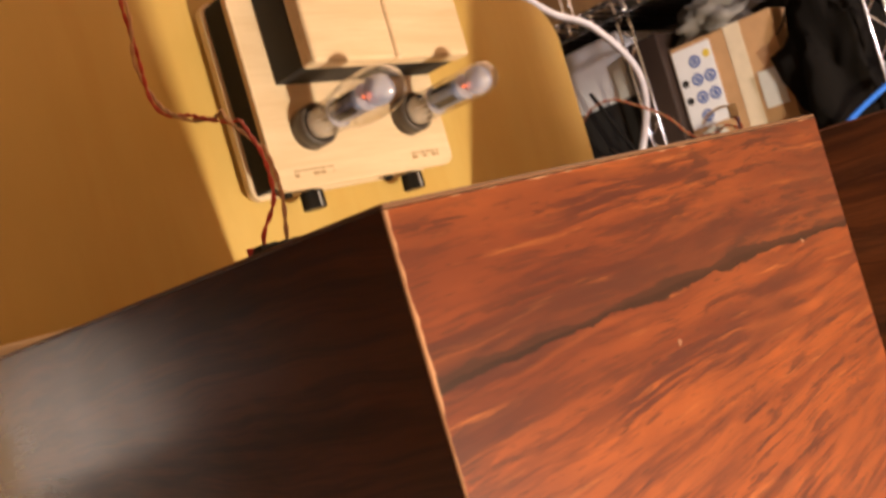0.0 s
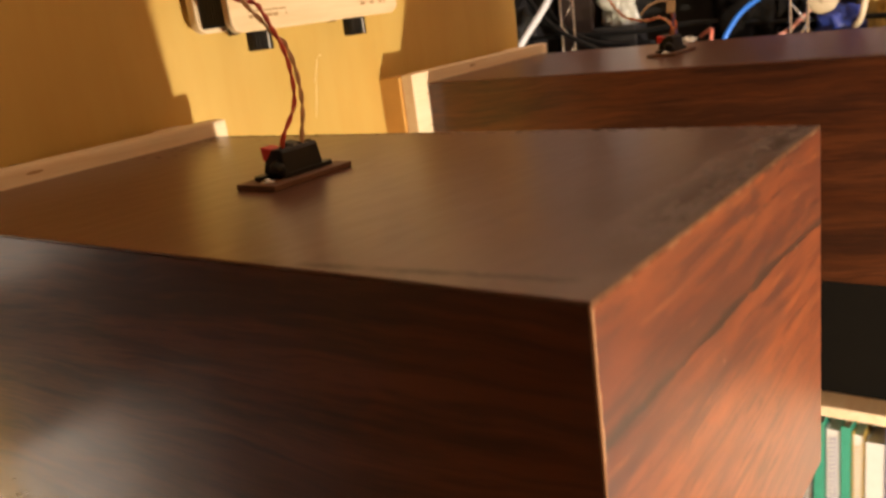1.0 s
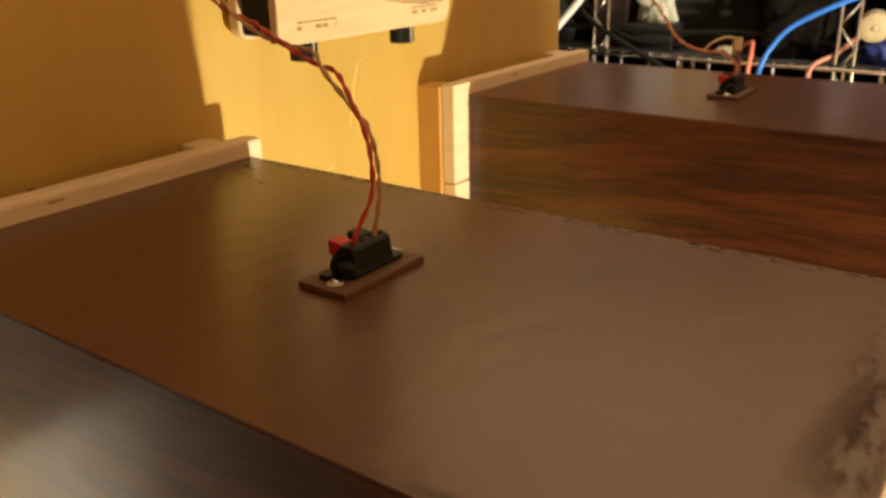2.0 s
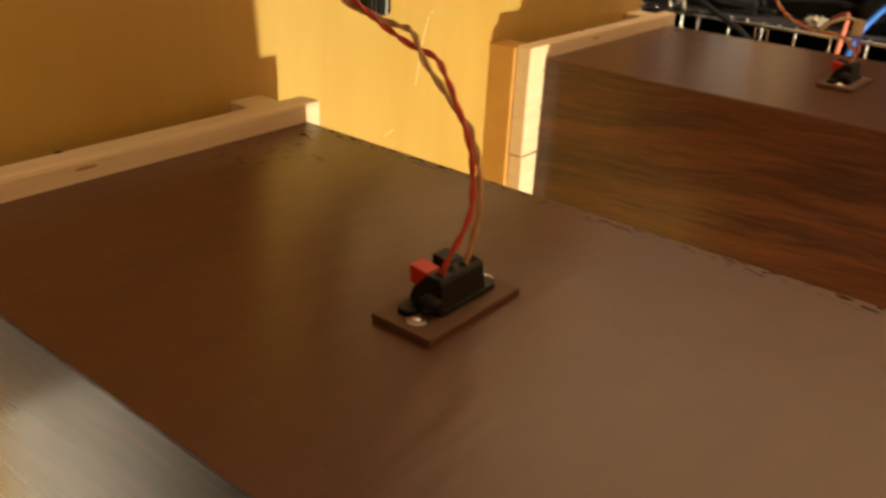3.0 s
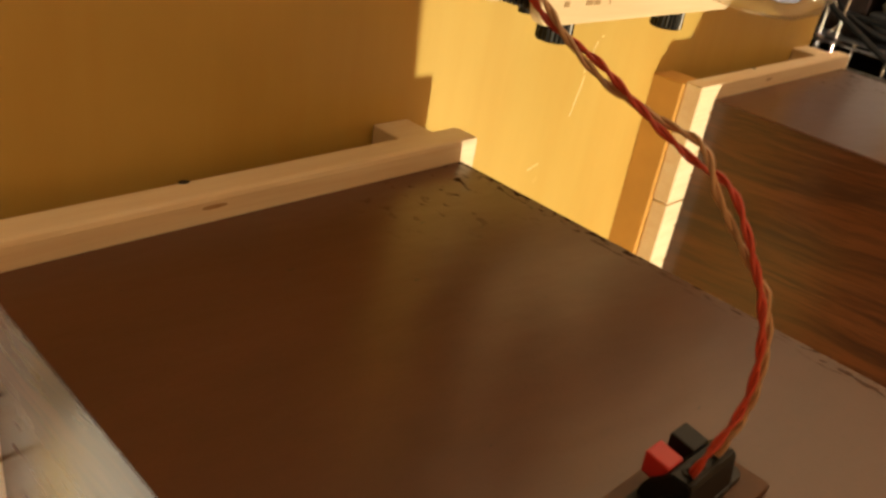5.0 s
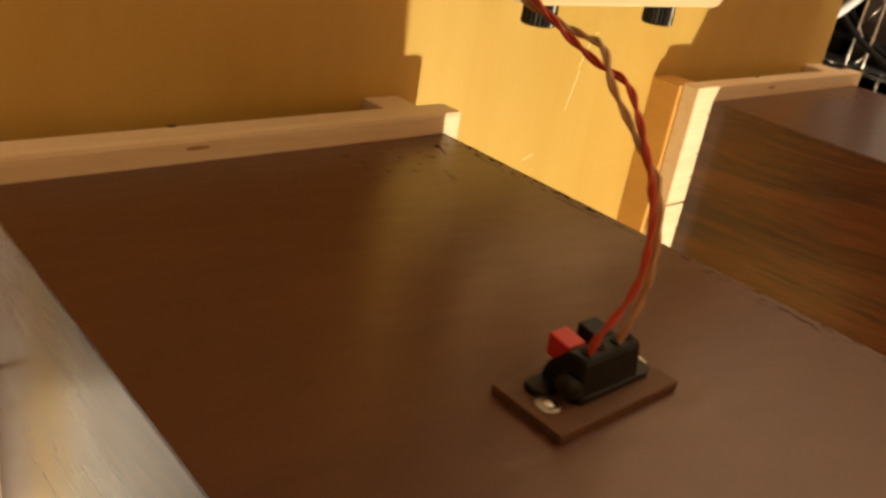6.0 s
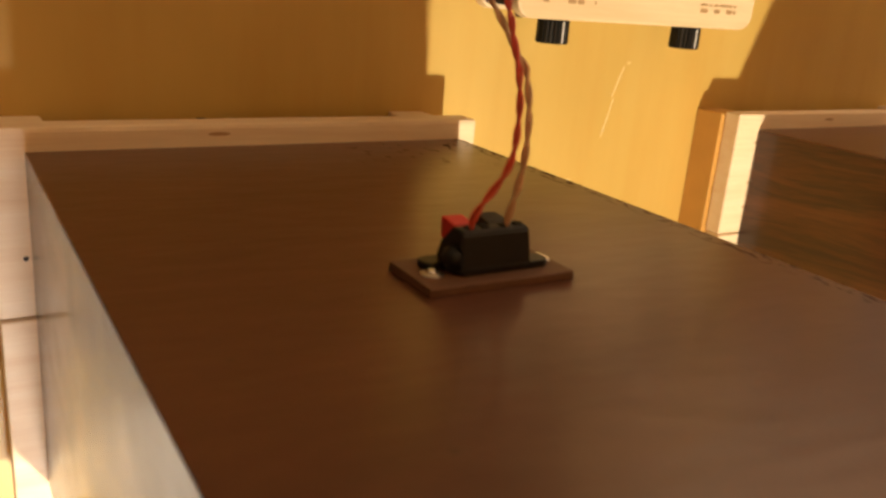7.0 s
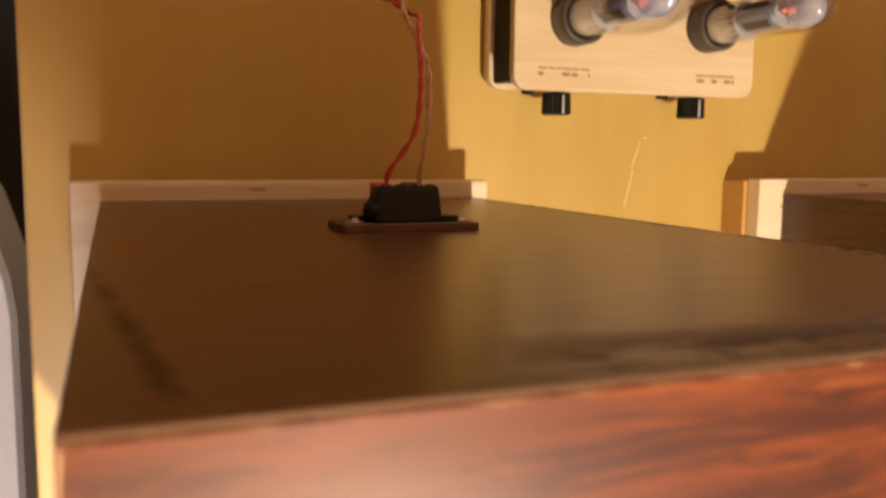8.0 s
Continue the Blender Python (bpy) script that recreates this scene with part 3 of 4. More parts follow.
# ---- spring terminals ----
def terminal():
    t = thing("speaker_terminal", (0.344, 0.468, ZT + 0.0004), "black two-way spring terminal on a small brown plywood plate", "terminal", "spring terminals")
    z = ZT + 0.0004
    top = z + 0.0034
    part("mounting_plate", box((0.313, 0.4525, z), (0.3755, 0.484, top), 0.0005), PLY, t, "small brown plywood plate")
    tabs = [slab(rounded(x0, y0, x1, y1, 0.0042), -0.0028, 0, 0.0006) for x0, y0, x1, y1 in ((0.3202, 0.4690, 0.338, 0.4785), (0.352, 0.4600, 0.3698, 0.4692), (0.3285, 0.4598, 0.3615, 0.4785))]
    part("flange", turned(merge(*tabs), Matrix.Translation((0, 0, top)) @ Matrix(((1, 0, 0, 0), (0, 0, 1, 0), (0, -1, 0, 0), (0, 0, 0, 1)))), BLACK, t)
    zb = top + 0.0012
    body = bmesh.new()
    prof = ((0.4602, 0), (0.4618, 0.0138), (0.4630, 0.0150), (0.4695, 0.0150), (0.4725, 0.0115), (0.4760, 0.0080), (0.4775, 0.0040), (0.4775, 0))
    ends = [[body.verts.new((x + s * 0.08 * h, y, zb + h)) for y, h in prof] for x, s in ((0.3290, 1), (0.3605, -1))]
    body.faces.new(ends[0])
    body.faces.new(ends[1][::-1])
    for k in range(len(prof)):
        body.faces.new((ends[0][k], ends[1][k], ends[1][(k + 1) % len(prof)], ends[0][(k + 1) % len(prof)]))
    bmesh.ops.recalc_face_normals(body, faces=body.faces[:])
    bmesh.ops.bevel(body, geom=body.edges[:], offset=0.0006, segments=2, affect="EDGES")
    b = part("body", body, BLACK, t)
    part("end_boss", lathe([(0, 0.0050), (0.0026, 0.0045), (0.0044, 0.0026), (0.0050, -0.001), (0, -0.001)], Matrix.Translation((0.3296, 0.4652, zb + 0.0044)) @ pose(0, 0, 0, 0, -90), 20), BLACK, b, "", True)
    for x, half, mat, lab in ((0.3362, 0.0045, RED, "red push lever"), (0.3512, 0.0048, BLACK, "black push lever")):
        lev = box((x - half, -0.0042, -0.0050), (x + half, 0.0052, 0.0030), 0.0008)
        for v in lev.verts:
            if v.co.z < -0.003:
                v.co.y = 0.0015 + (v.co.y - 0.0015) * 0.62
        part("lever", turned(lev, Matrix.Translation((0, 0.4752, zb + 0.0125)) @ pose(0, 0, 0, 8)), mat, t, lab)
    for x in (0.3355, 0.3420, 0.3505, 0.3565):
        part("wire_hole", lathe([(0.0012, 0.0001), (0.0013, 0.0005), (0.0021, 0.0006), (0.0023, -0.0004), (0, -0.0004), (0, 0.0001)], Matrix.Translation((x, 0.4662, zb + 0.0150)), 14), BLACK_MATT, b)
    for x, y in ((0.3212, 0.4662), (0.3708, 0.4690)):
        part("washer", lathe([(0.0015, 0.0005), (0.0040, 0.0004), (0.0044, 0.0001), (0.0044, -0.0002), (0.0015, -0.0002)], Matrix.Translation((x, y, top + 0.0003)), 20), TIN, t, "bright washer")
        part("screw", lathe([(0, 0.0013), (0.0012, 0.0012), (0.0024, 0.0004), (0.0024, -0.0006), (0, -0.0006)], Matrix.Translation((x, y, top + 0.0008)), 16), CHROME, t, "bright screw head")
    return t


left_term = terminal()
copy_thing(left_term, Matrix.Translation(left_term.location + Vector((SHIFT + 0.001, -0.001, 0))))

# ---- twisted wires of the left-hand terminal, up past the board ----
trunk = spline(((0.3552, 0.4710, 1.2762), (0.3576, 0.4982, 1.3033), (0.3594, 0.5230, 1.3110), (0.3576, 0.5450, 1.3192), (0.3565, 0.5780, 1.3371), (0.3542, 0.5860, 1.3697), (0.3500, 0.5750, 1.4195), (0.3430, 0.5921, 1.5499), (0.36, 0.68, 1.66), (0.40, 0.775, 1.62), (0.43, 0.79, 1.40)), 16)
wire = thing("speaker_wire", (0.3455, 0.464, 1.222), "twisted red and clear-sleeved copper speaker wires plugged into the terminal", "wire", "speaker wires")
for hole, mat, ph, lab in ((0.3358, WIRE_RED, math.pi, "red insulated strand"), (0.3507, WIRE_CLEAR, 0.0, "copper strand in clear sleeve")):
    side = -1 if ph else 1
    foot = spline(((hole, 0.4662, 1.217), (hole + 0.0004, 0.4640, 1.226), (0.3505 + (0.0030 if side > 0 else -0.0032), 0.4622, 1.2433), (0.3534 + side * 0.0021, 0.4650, 1.262), trunk[0] + Vector((side * 0.0016, 0, 0))), 9)
    lead = foot[:-1] + twist(trunk, 0.0016, 0.068, ph, 0.0, (0.040, 0.011, 0.0030))
    for k in (0, 1):
        part("strand", hose(twist(lead, 0.00074, 0.022, k * math.pi), 0.00076, 8), mat, wire, lab, True)

# ---- the little valve amplifier on the board ----
amp = thing("valve_amplifier", (0.613, 0.742, 1.28), "pale maple valve amplifier hung on the yellow board, valves glowing", "amplifier")
AX0, AX1, AZ0, AZ1 = 0.5065, 0.7325, 1.283, 1.480
part("front_plate", slab(rounded(AX0, AZ0, AX1, AZ1, 0.012), 0.689, 0.698, 0.0018), MAPLE, amp, "pale maple plate with rounded corners")
part("rear_plate", slab(rounded(AX0 - 0.001, AZ0 + 0.003, AX1 + 0.001, AZ1, 0.012), 0.733, 0.7435, 0.0018), MAPLE, amp, "pale maple plate with rounded corners")
part("chassis", box((AX0 + 0.009, 0.6982, AZ0 + 0.008), (AX1 - 0.009, 0.7328, AZ1 - 0.008), 0.001), BLACK_MATT, amp)
for xs in ((AX0 + 0.003, AX0 + 0.009), (AX1 - 0.009, AX1 - 0.003)):
    for k in range(9):
        y = 0.6995 + k * 0.0038
        part("vent_slat", box((xs[0], y, AZ0 + 0.007), (xs[1], y + 0.0019, AZ1 - 0.007), 0.0004, 1), RIBBED, amp)
for x in (AX0 + 0.02, AX1 - 0.02):
    for z in (AZ0 + 0.02, AZ1 - 0.02):
        part("standoff", lathe([(0, 0), (0.005, 0), (0.005, 0.0072), (0, 0.0072)], Matrix.Translation((x, 0.7508, z)) @ pose(0, 0, 0, 90), 16), TIN, amp)
# knobs point down out of the lower edge
for x in (0.5570, 0.6885):
    bm = bmesh.new()
    rings = []
    for r, z in ((0.0098, 0.0), (0.0114, 0.001), (0.0118, 0.0165), (0.0108, 0.0178)):
        rings.append([bm.verts.new(((r - (0.0007 if k % 2 else 0)) * math.cos(2 * math.pi * k / 48), (r - (0.0007 if k % 2 else 0)) * math.sin(2 * math.pi * k / 48), -z)) for k in range(48)])
    for a, b in zip(rings, rings[1:]):
        for k in range(48):
            bm.faces.new((a[k], a[(k + 1) % 48], b[(k + 1) % 48], b[k]))
    bm.faces.new(rings[0])
    bm.faces.new(rings[-1][::-1])
    bmesh.ops.recalc_face_normals(bm, faces=bm.faces[:])
    knob = part("knob", turned(bm, Matrix.Translation((x, 0.714, AZ0 + 0.0005))), BLACK, amp, "fluted black knob")
    part("pointer", box((x - 0.0006, 0.7018, AZ0 - 0.0165), (x + 0.0006, 0.7028, AZ0 - 0.002), 0.0002, 1), WHITE, knob)
    part("shaft", lathe([(0, 0.008), (0.0045, 0.008), (0.0045, -0.001), (0, -0.001)], Matrix.Translation((x, 0.714, AZ0 + 0.0005)), 18), TIN, amp)
part("jack", lathe([(0, 0.008), (0.005, 0.008), (0.005, -0.004), (0.0035, -0.004), (0.0035, -0.001), (0, -0.001)], Matrix.Translation((0.535, 0.722, AZ0 + 0.003)), 18), BLACK, amp)
part("jack", lathe([(0, 0.008), (0.005, 0.008), (0.005, -0.004), (0.0035, -0.004), (0.0035, -0.001), (0, -0.001)], Matrix.Translation((0.664, 0.722, AZ0 + 0.003)), 18), BLACK, amp)
# print too small to read, as bars
for x0, x1 in ((0.527, 0.572), (0.674, 0.712)):
    marks = []
    for row, (z, h) in enumerate(((1.2992, 0.0014), (1.2942, 0.0028))):
        x = x0
        while x < x1:
            w = random.uniform(0.003, 0.008)
            if row == 0 or random.random() < 0.9:
                marks.append(box((x, 0.6885, z), (min(x + w, x1), 0.6889, z + h), 0))
            x += w + random.uniform(0.0008, 0.0022)
    part("print", merge(*marks), INK, amp, "small brown printed marks")
# transformers: black cores under maple caps
for x0, x1 in ((0.533, 0.6295), (0.6315, 0.7300)):
    t = part("transformer", box((x0 + 0.001, 0.644, 1.3815), (x1 - 0.001, 0.6888, 1.466), 0.001), BLACK_MATT, amp, "black transformer with a maple cap")
    part("cap", box((x0, 0.622, 1.379), (x1, 0.6438, 1.470), 0.0050, 4), MAPLE, t, "pale maple cap")


def valve(x, z, outer):
    m = Matrix.Translation((x, 0.6888, z)) @ pose(0, 0, 0, 90)
    part("socket", lathe([(0, 0), (0.0205, 0), (0.0205, 0.017), (0.0195, 0.0185), (0.0165, 0.0185), (0.0165, 0.016), (0, 0.016)], m, 40), SOCKET, amp, "dark brown valve socket", True)
    inner = tuple((max(0.0, r - 0.0006), h - (0.0007 if h > 0.09 else 0)) for r, h in outer)
    v = part("valve", lathe(outer + inner[::-1] + (outer[0],), m, 44), GLASS, amp, "clear glass valve bulb", True)
    v.visible_shadow = False
    part("stem", lathe([(0, 0.0165), (0.0146, 0.0165), (0.0146, 0.0200), (0.0090, 0.0240), (0.0052, 0.0330), (0.0045, 0.0370), (0, 0.0375)], m, 36), STEM, v, "pale glass stem", True)
    a = part("anode", lathe([(0, 0.050), (0.0126, 0.050), (0.0136, 0.052), (0.0136, 0.086), (0.0126, 0.088), (0, 0.088)], m @ Matrix.Diagonal((1.0, 0.8, 1.0, 1)), 36), ANODE, v, "light grey anode", True)
    for k in range(4):
        w = box((-0.0044, 0.0085, 0.055), (0.0044, 0.0137, 0.083), 0.0006, 1)
        part("anode_slot", turned(w, m @ Matrix.Diagonal((1.0, 0.8, 1.0, 1)) @ pose(0, 0, 0, 0, 0, 45 + 90 * k)), BLACK_MATT, a)
    for h, r in ((0.0475, 0.0136), (0.0895, 0.0122)):
        part("mica_disc", lathe([(0, h), (r, h), (r, h + 0.0008), (0, h + 0.0008)], m, 32), SHIELD, v, "pale mica disc")
    dome = [(0.0132, 0.1030), (0.0136, 0.1090), (0.0120, 0.1155), (0.0074, 0.1198), (0, 0.1211)]
    part("getter_flash", lathe([*dome, *[(r * 0.94, h - 0.0007) for r, h in dome[::-1]], dome[0]], m, 32), FLASH, v, "silvery lilac getter dome inside the tip", True)
    # this middle dot glows in place of the orange reflection on the dome
    part("heater_glow", lathe([(0, 0.0960), (0.0016, 0.0962), (0.0018, 0.1000), (0, 0.1006)], m, 14), HEATER, v, "orange glow inside the valve")
    for s in (-1, 1):
        part("heater_glow", lathe([(0, 0), (0.0012, 0.0002), (0.0012, 0.003), (0, 0.0032)], m @ Matrix.Translation((0.004 * s, 0, 0.0905)), 12), HEATER, v, "orange glow inside the valve")
        part("heater_glow", lathe([(0, 0), (0.0010, 0.0002), (0.0010, 0.004), (0, 0.0042)], m @ Matrix.Translation((0.004 * s, 0, 0.0420)), 12), HEATER, v, "orange glow inside the valve")
    for k in range(4):
        q = 2 * math.pi * k / 4
        part("support_wire", turned(rod((0.009 * math.cos(q), 0.009 * math.sin(q), 0.0255), (0.009 * math.cos(q), 0.009 * math.sin(q), 0.100), 0.0005, 6), m), TIN, v)


valve(0.5570, 1.3375, ((0.0155, 0.017), (0.0158, 0.030), (0.0166, 0.044), (0.0190, 0.058), (0.0214, 0.072), (0.0224, 0.086), (0.0222, 0.104), (0.0200, 0.118), (0.0150, 0.1275), (0.0075, 0.1325), (0, 0.1338)))
valve(0.6820, 1.3390, ((0.0155, 0.017), (0.0158, 0.030), (0.0160, 0.050), (0.0160, 0.080), (0.0162, 0.106), (0.0156, 0.115), (0.0132, 0.1225), (0.0088, 0.1270), (0.0044, 0.1292), (0, 0.1298)))

# ---- wire rack beside the board ----
RX, RB = 1.45, 1.89
rack = thing("wire_rack", ((RX + RB) / 2, 0.7, 0), "chrome wire shelving rack with latticed posts", "rack")


def truss(x, y, foot):
    """A post of two upright rods with a zigzag between."""
    pieces = [rod((x, y - 0.013, foot), (x, y - 0.013, 1.9), 0.0028), rod((x, y + 0.013, foot), (x, y + 0.013, 1.9), 0.0028)]
    z, s = foot, 1
    while z < 1.88:
        pieces.append(rod((x, y - 0.013 * s, z), (x, y + 0.013 * s, z + 0.036), 0.0018, 6))
        z, s = z + 0.036, -s
    part("post", merge(*pieces), CHROME, rack, "latticed chrome post", True)


for y in (0.468, 0.874, 0.06, 1.28):
    truss(RX, y, 0.5325 if y < 0.95 else 0.0)
    truss(RB, y, 0.0)
for z in (1.152, 1.556, 1.88):
    pieces = []
    for x in (RX - 0.006, RB):
        pieces += [rod((x, 0.03, z), (x, 1.33, z), 0.0032), rod((x, 0.03, z - 0.030), (x, 1.33, z - 0.030), 0.0032)]
        pieces += [rod((x, 0.05 + 0.052 * k, z), (x, 0.05 + 0.052 * k, z - 0.030), 0.0022, 6) for k in range(25)]
    for y in (0.03, 1.33):
        pieces += [rod((RX - 0.006, y, z), (RB, y, z), 0.0032), rod((RX - 0.006, y, z - 0.03), (RB, y, z - 0.03), 0.0032)]
    part("shelf_frame", merge(*pieces), CHROME, rack, "", True)
    part("wire_grid", merge(*[rod((RX - 0.006, 0.05 + 0.026 * k, z + 0.004), (RB, 0.05 + 0.026 * k, z + 0.004), 0.0016, 5) for k in range(50)]), CHROME, rack, "", True)
SH = 1.1585
liner = thing("shelf_liner", (1.64, 0.68, 1.1577), "dark grey plastic liner sheet on the wire shelf", "liner")
part("sheet", box((RX - 0.004, 0.05, 1.1577), (RB, 1.31, SH - 0.0001), 0), LINER, liner)
# black sheet, added so that the upper shelf looks dark from below
upper = thing("shelf_liner", (1.64, 0.68, 1.5617), "black sheet added to darken the underside of the upper wire shelf", "liner")
part("sheet", box((RX - 0.002, 0.05, 1.5617), (RB, 1.31, 1.5632), 0), BLACK_MATT, upper)


def simple_box(name, lo, hi, mat, label, category, bevel=0.003):
    t = thing(name, ((lo[0] + hi[0]) / 2, (lo[1] + hi[1]) / 2, lo[2]), label, category)
    part("body", box(lo, hi, bevel), mat, t)
    return t


# black equipment under and beside the carton
simple_box("black_equipment_case", (1.53, 0.50, SH), (1.82, 0.835, 1.25), BLACK_MATT, "matt black equipment case on the wire shelf", "equipment case")
simple_box("black_file_case", (1.50, 0.848, SH), (1.83, 0.912, 1.48), DARK, "dark upright file case on the wire shelf", "file case")
carton = thing("cardboard_carton", (1.64, 0.75, 1.25), "tan cardboard carton with a white pictogram label, on the black case", "carton")
part("body", box((1.52, 0.645, 1.2505), (1.78, 0.842, 1.442), 0.002), CARD, carton)
part("label_sheet", box((1.5190, 0.762, 1.287), (1.5197, 0.839, 1.434), 0), PAPER, carton, "white label")
for y, z, mat in ((0.825, 1.405, PAPER), (0.799, 1.405, BLUE_INK), (0.773, 1.412, YELLOW_INK), (0.803, 1.372, BLUE_INK), (0.777, 1.372, BLUE_INK), (0.803, 1.339, BLUE_INK), (0.777, 1.339, BLUE_INK), (0.803, 1.305, BLUE_INK), (0.828, 1.372, BLACK_MATT), (0.828, 1.339, BLACK_MATT)):
    r = 0.0115 if mat is BLUE_INK else 0.007
    part("pictogram", lathe([(r * 0.62, 0), (r, 0), (r, 0.0006), (r * 0.62, 0.0006), (r * 0.62, 0)] if mat is BLUE_INK else [(0, 0), (r, 0), (r, 0.0006), (0, 0.0006)], Matrix.Translation((1.5190, y, z)) @ pose(0, 0, 0, 0, -90), 20), mat, carton)
    if mat is BLUE_INK:
        part("pictogram", box((1.5183, y - r * 0.35, z - r * 0.45), (1.5189, y + r * 0.3, z + r * 0.4), 0), BLUE_INK, carton)
part("tape", box((1.5193, 0.702, 1.2508), (1.5199, 0.732, 1.4418), 0), CREAM, carton, "strip of cream tape")
part("label_sheet", box((1.5188, 0.655, 1.280), (1.5192, 0.695, 1.345), 0), PAPER, carton, "white label")
simple_box("white_carton", (1.53, 0.945, 1.392), (1.80, 1.10, 1.522), WHITE, "cream carton on a matt black block", "carton")
# made-up block, standing where there is black shade below the carton
simple_box("black_equipment_case", (1.53, 0.94, SH), (1.82, 1.12, 1.3918), BLACK_MATT, "matt black block filling the shaded space below a cream carton", "equipment case")
simple_box("dark_case", (1.58, 0.18, SH), (1.85, 0.44, 1.36), DARK, "dark brown case on the wire shelf", "case")
simple_box("grey_case", (1.53, 0.62, 1.5635), (1.80, 0.93, 1.69), BLACK_MATT, "dark case on the upper wire shelf", "case")


def crumple(name, place, size, mat, label, category, seed):
    """A crumpled bag or bundle."""
    bm = bmesh.new()
    bmesh.ops.create_icosphere(bm, subdivisions=4, radius=1.0)
    for v in bm.verts:
        d = v.co.normalized()
        k = 0.78 + 0.5 * noise.noise(d * 1.7 + Vector((seed, 0, 0))) + 0.22 * noise.noise(d * 6 + Vector((0, seed, 0)))
        v.co = Vector((d.x * k * size[0], d.y * k * size[1], max(-0.55, d.z * k) * size[2]))
    low = min(v.co.z for v in bm.verts)
    turned(bm, Matrix.Translation((place[0], place[1], place[2] - low)))
    t = thing(name, place, label, category)
    part("body", bm, mat, t, "", True)
    return t


simple_box("black_adapter", (1.474, 0.752, SH), (1.524, 0.836, 1.203), BLACK_MATT, "small matt black power adapter on the wire shelf", "adapter")
crumple("white_plastic_bag", (1.499, 0.794, 1.2032), (0.024, 0.042, 0.052), BAG, "crumpled white plastic bag on a black adapter", "bag", 3)
crumple("black_cloth", (1.50, 0.555, SH), (0.045, 0.088, 0.225), VELVET, "crumpled black cloth bag on the wire shelf", "bag", 8)
crumple("clear_plastic_bag", (1.50, 0.25, SH), (0.04, 0.05, 0.04), FOIL, "crumpled shiny plastic bag on the wire shelf", "bag", 12)
crumple("dark_bag", (1.51, 1.02, SH), (0.05, 0.06, 0.08), BLACK_MATT, "crumpled dark bag on the wire shelf", "bag", 5)
crumple("blue_cable_bundle", (1.482, 0.412, SH), (0.030, 0.045, 0.032), NAVY, "dark blue plastic bundle on the wire shelf", "bundle", 21)
crumple("grey_bag", (1.56, 0.76, 1.4425), (0.06, 0.09, 0.05), DULL, "crumpled grey bag on the carton", "bag", 14)

# roll of tape
crumple("yellow_cloth", (1.528, 0.372, SH), (0.020, 0.028, 0.070), YELLOW, "crumpled yellow cloth behind a roll of tape", "cloth", 31)
crumple("cable_knot", (1.470, 0.655, SH), (0.010, 0.018, 0.012), CREAM, "small cream knot of wire on the shelf", "knot", 17)
roll = thing("tape_roll", (1.470, 0.437, SH + 0.036), "full roll of cream tape lying on a blue bundle", "tape roll")
ROLL = Matrix.Translation((1.470, 0.437, SH + 0.058)) @ pose(0, 0, 0, 0, 78, 14)
part("tape", lathe([(0.0062, -0.012), (0.021, -0.012), (0.0225, -0.010), (0.0225, 0.010), (0.021, 0.012), (0.0062, 0.012), (0.0062, -0.012)], ROLL, 32), TAPE, roll, "", True)
part("core", lathe([(0, -0.0115), (0.0060, -0.0115), (0.0060, 0.0115), (0, 0.0115)], ROLL, 24), TAPE, roll, "paper core", True)


def cable(name, pts, r, mat, label, n=12, group=""):
    t = thing(name, pts[0], label, "cable", group)
    part("sheath", hose(spline(pts, n), r, 10), mat, t, "", True)
    return t


cable("white_cable", ((1.150, 0.897, 1.60), (1.250, 0.881, 1.533), (1.299, 0.838, 1.486), (1.351, 0.813, 1.388), (1.360, 0.854, 1.275), (1.330, 0.936, 1.145), (1.310, 0.984, 0.9), (1.290, 1.013, 0.3), (1.330, 1.062, 0.006)), 0.0062, WHITE, "thick white cable hanging beside the wire rack")
cable("blue_cable", ((1.460, 0.601, 1.09), (1.435, 0.589, 1.142), (1.436, 0.573, 1.183), (1.440, 0.535, 1.222), (1.455, 0.433, 1.270), (1.480, 0.328, 1.29), (1.510, 0.212, 1.25), (1.530, 0.154, 1.365)), 0.0042, BLUE, "bright blue cable looped over the wire shelf")
cable("blue_cable", ((1.530, 0.579, 1.25), (1.515, 0.502, 1.262), (1.510, 0.405, 1.283), (1.520, 0.289, 1.262), (1.530, 0.193, 1.20)), 0.0035, BLUE, "bright blue cable looped over the wire shelf")
cable("pink_cable", ((1.445, 0.516, 1.12), (1.438, 0.511, 1.155), (1.460, 0.482, 1.175), (1.475, 0.449, 1.205), (1.490, 0.386, 1.235), (1.500, 0.328, 1.205)), 0.0036, PINK, "pale pink cable over the shelf's edge")
cable("coral_cable", ((1.448, 0.612, 1.10), (1.436, 0.606, 1.148), (1.444, 0.606, 1.170), (1.462, 0.612, 1.184), (1.480, 0.636, 1.172)), 0.0034, CORAL, "short coral-pink cable over the shelf's edge")
cable("cream_cable", ((1.470, 0.392, 1.166), (1.452, 0.378, 1.186), (1.450, 0.370, 1.225), (1.462, 0.356, 1.262), (1.500, 0.330, 1.285), (1.540, 0.300, 1.25), (1.550, 0.290, 1.17)), 0.0052, CREAM, "looped cream cable on the wire shelf")
cable("black_cable", ((1.460, 0.984, 1.30), (1.440, 0.897, 1.215), (1.435, 0.811, 1.168), (1.440, 0.733, 1.12), (1.470, 0.675, 1.0)), 0.0048, BLACK, "black cable hanging over the wire shelf", 12, "black cables")
cable("black_cable", ((1.480, 1.062, 1.19), (1.465, 0.917, 1.196), (1.475, 0.772, 1.190), (1.480, 0.637, 1.196), (1.480, 0.502, 1.186), (1.490, 0.338, 1.180)), 0.0042, BLACK, "black cable along the wire shelf", 12, "black cables")
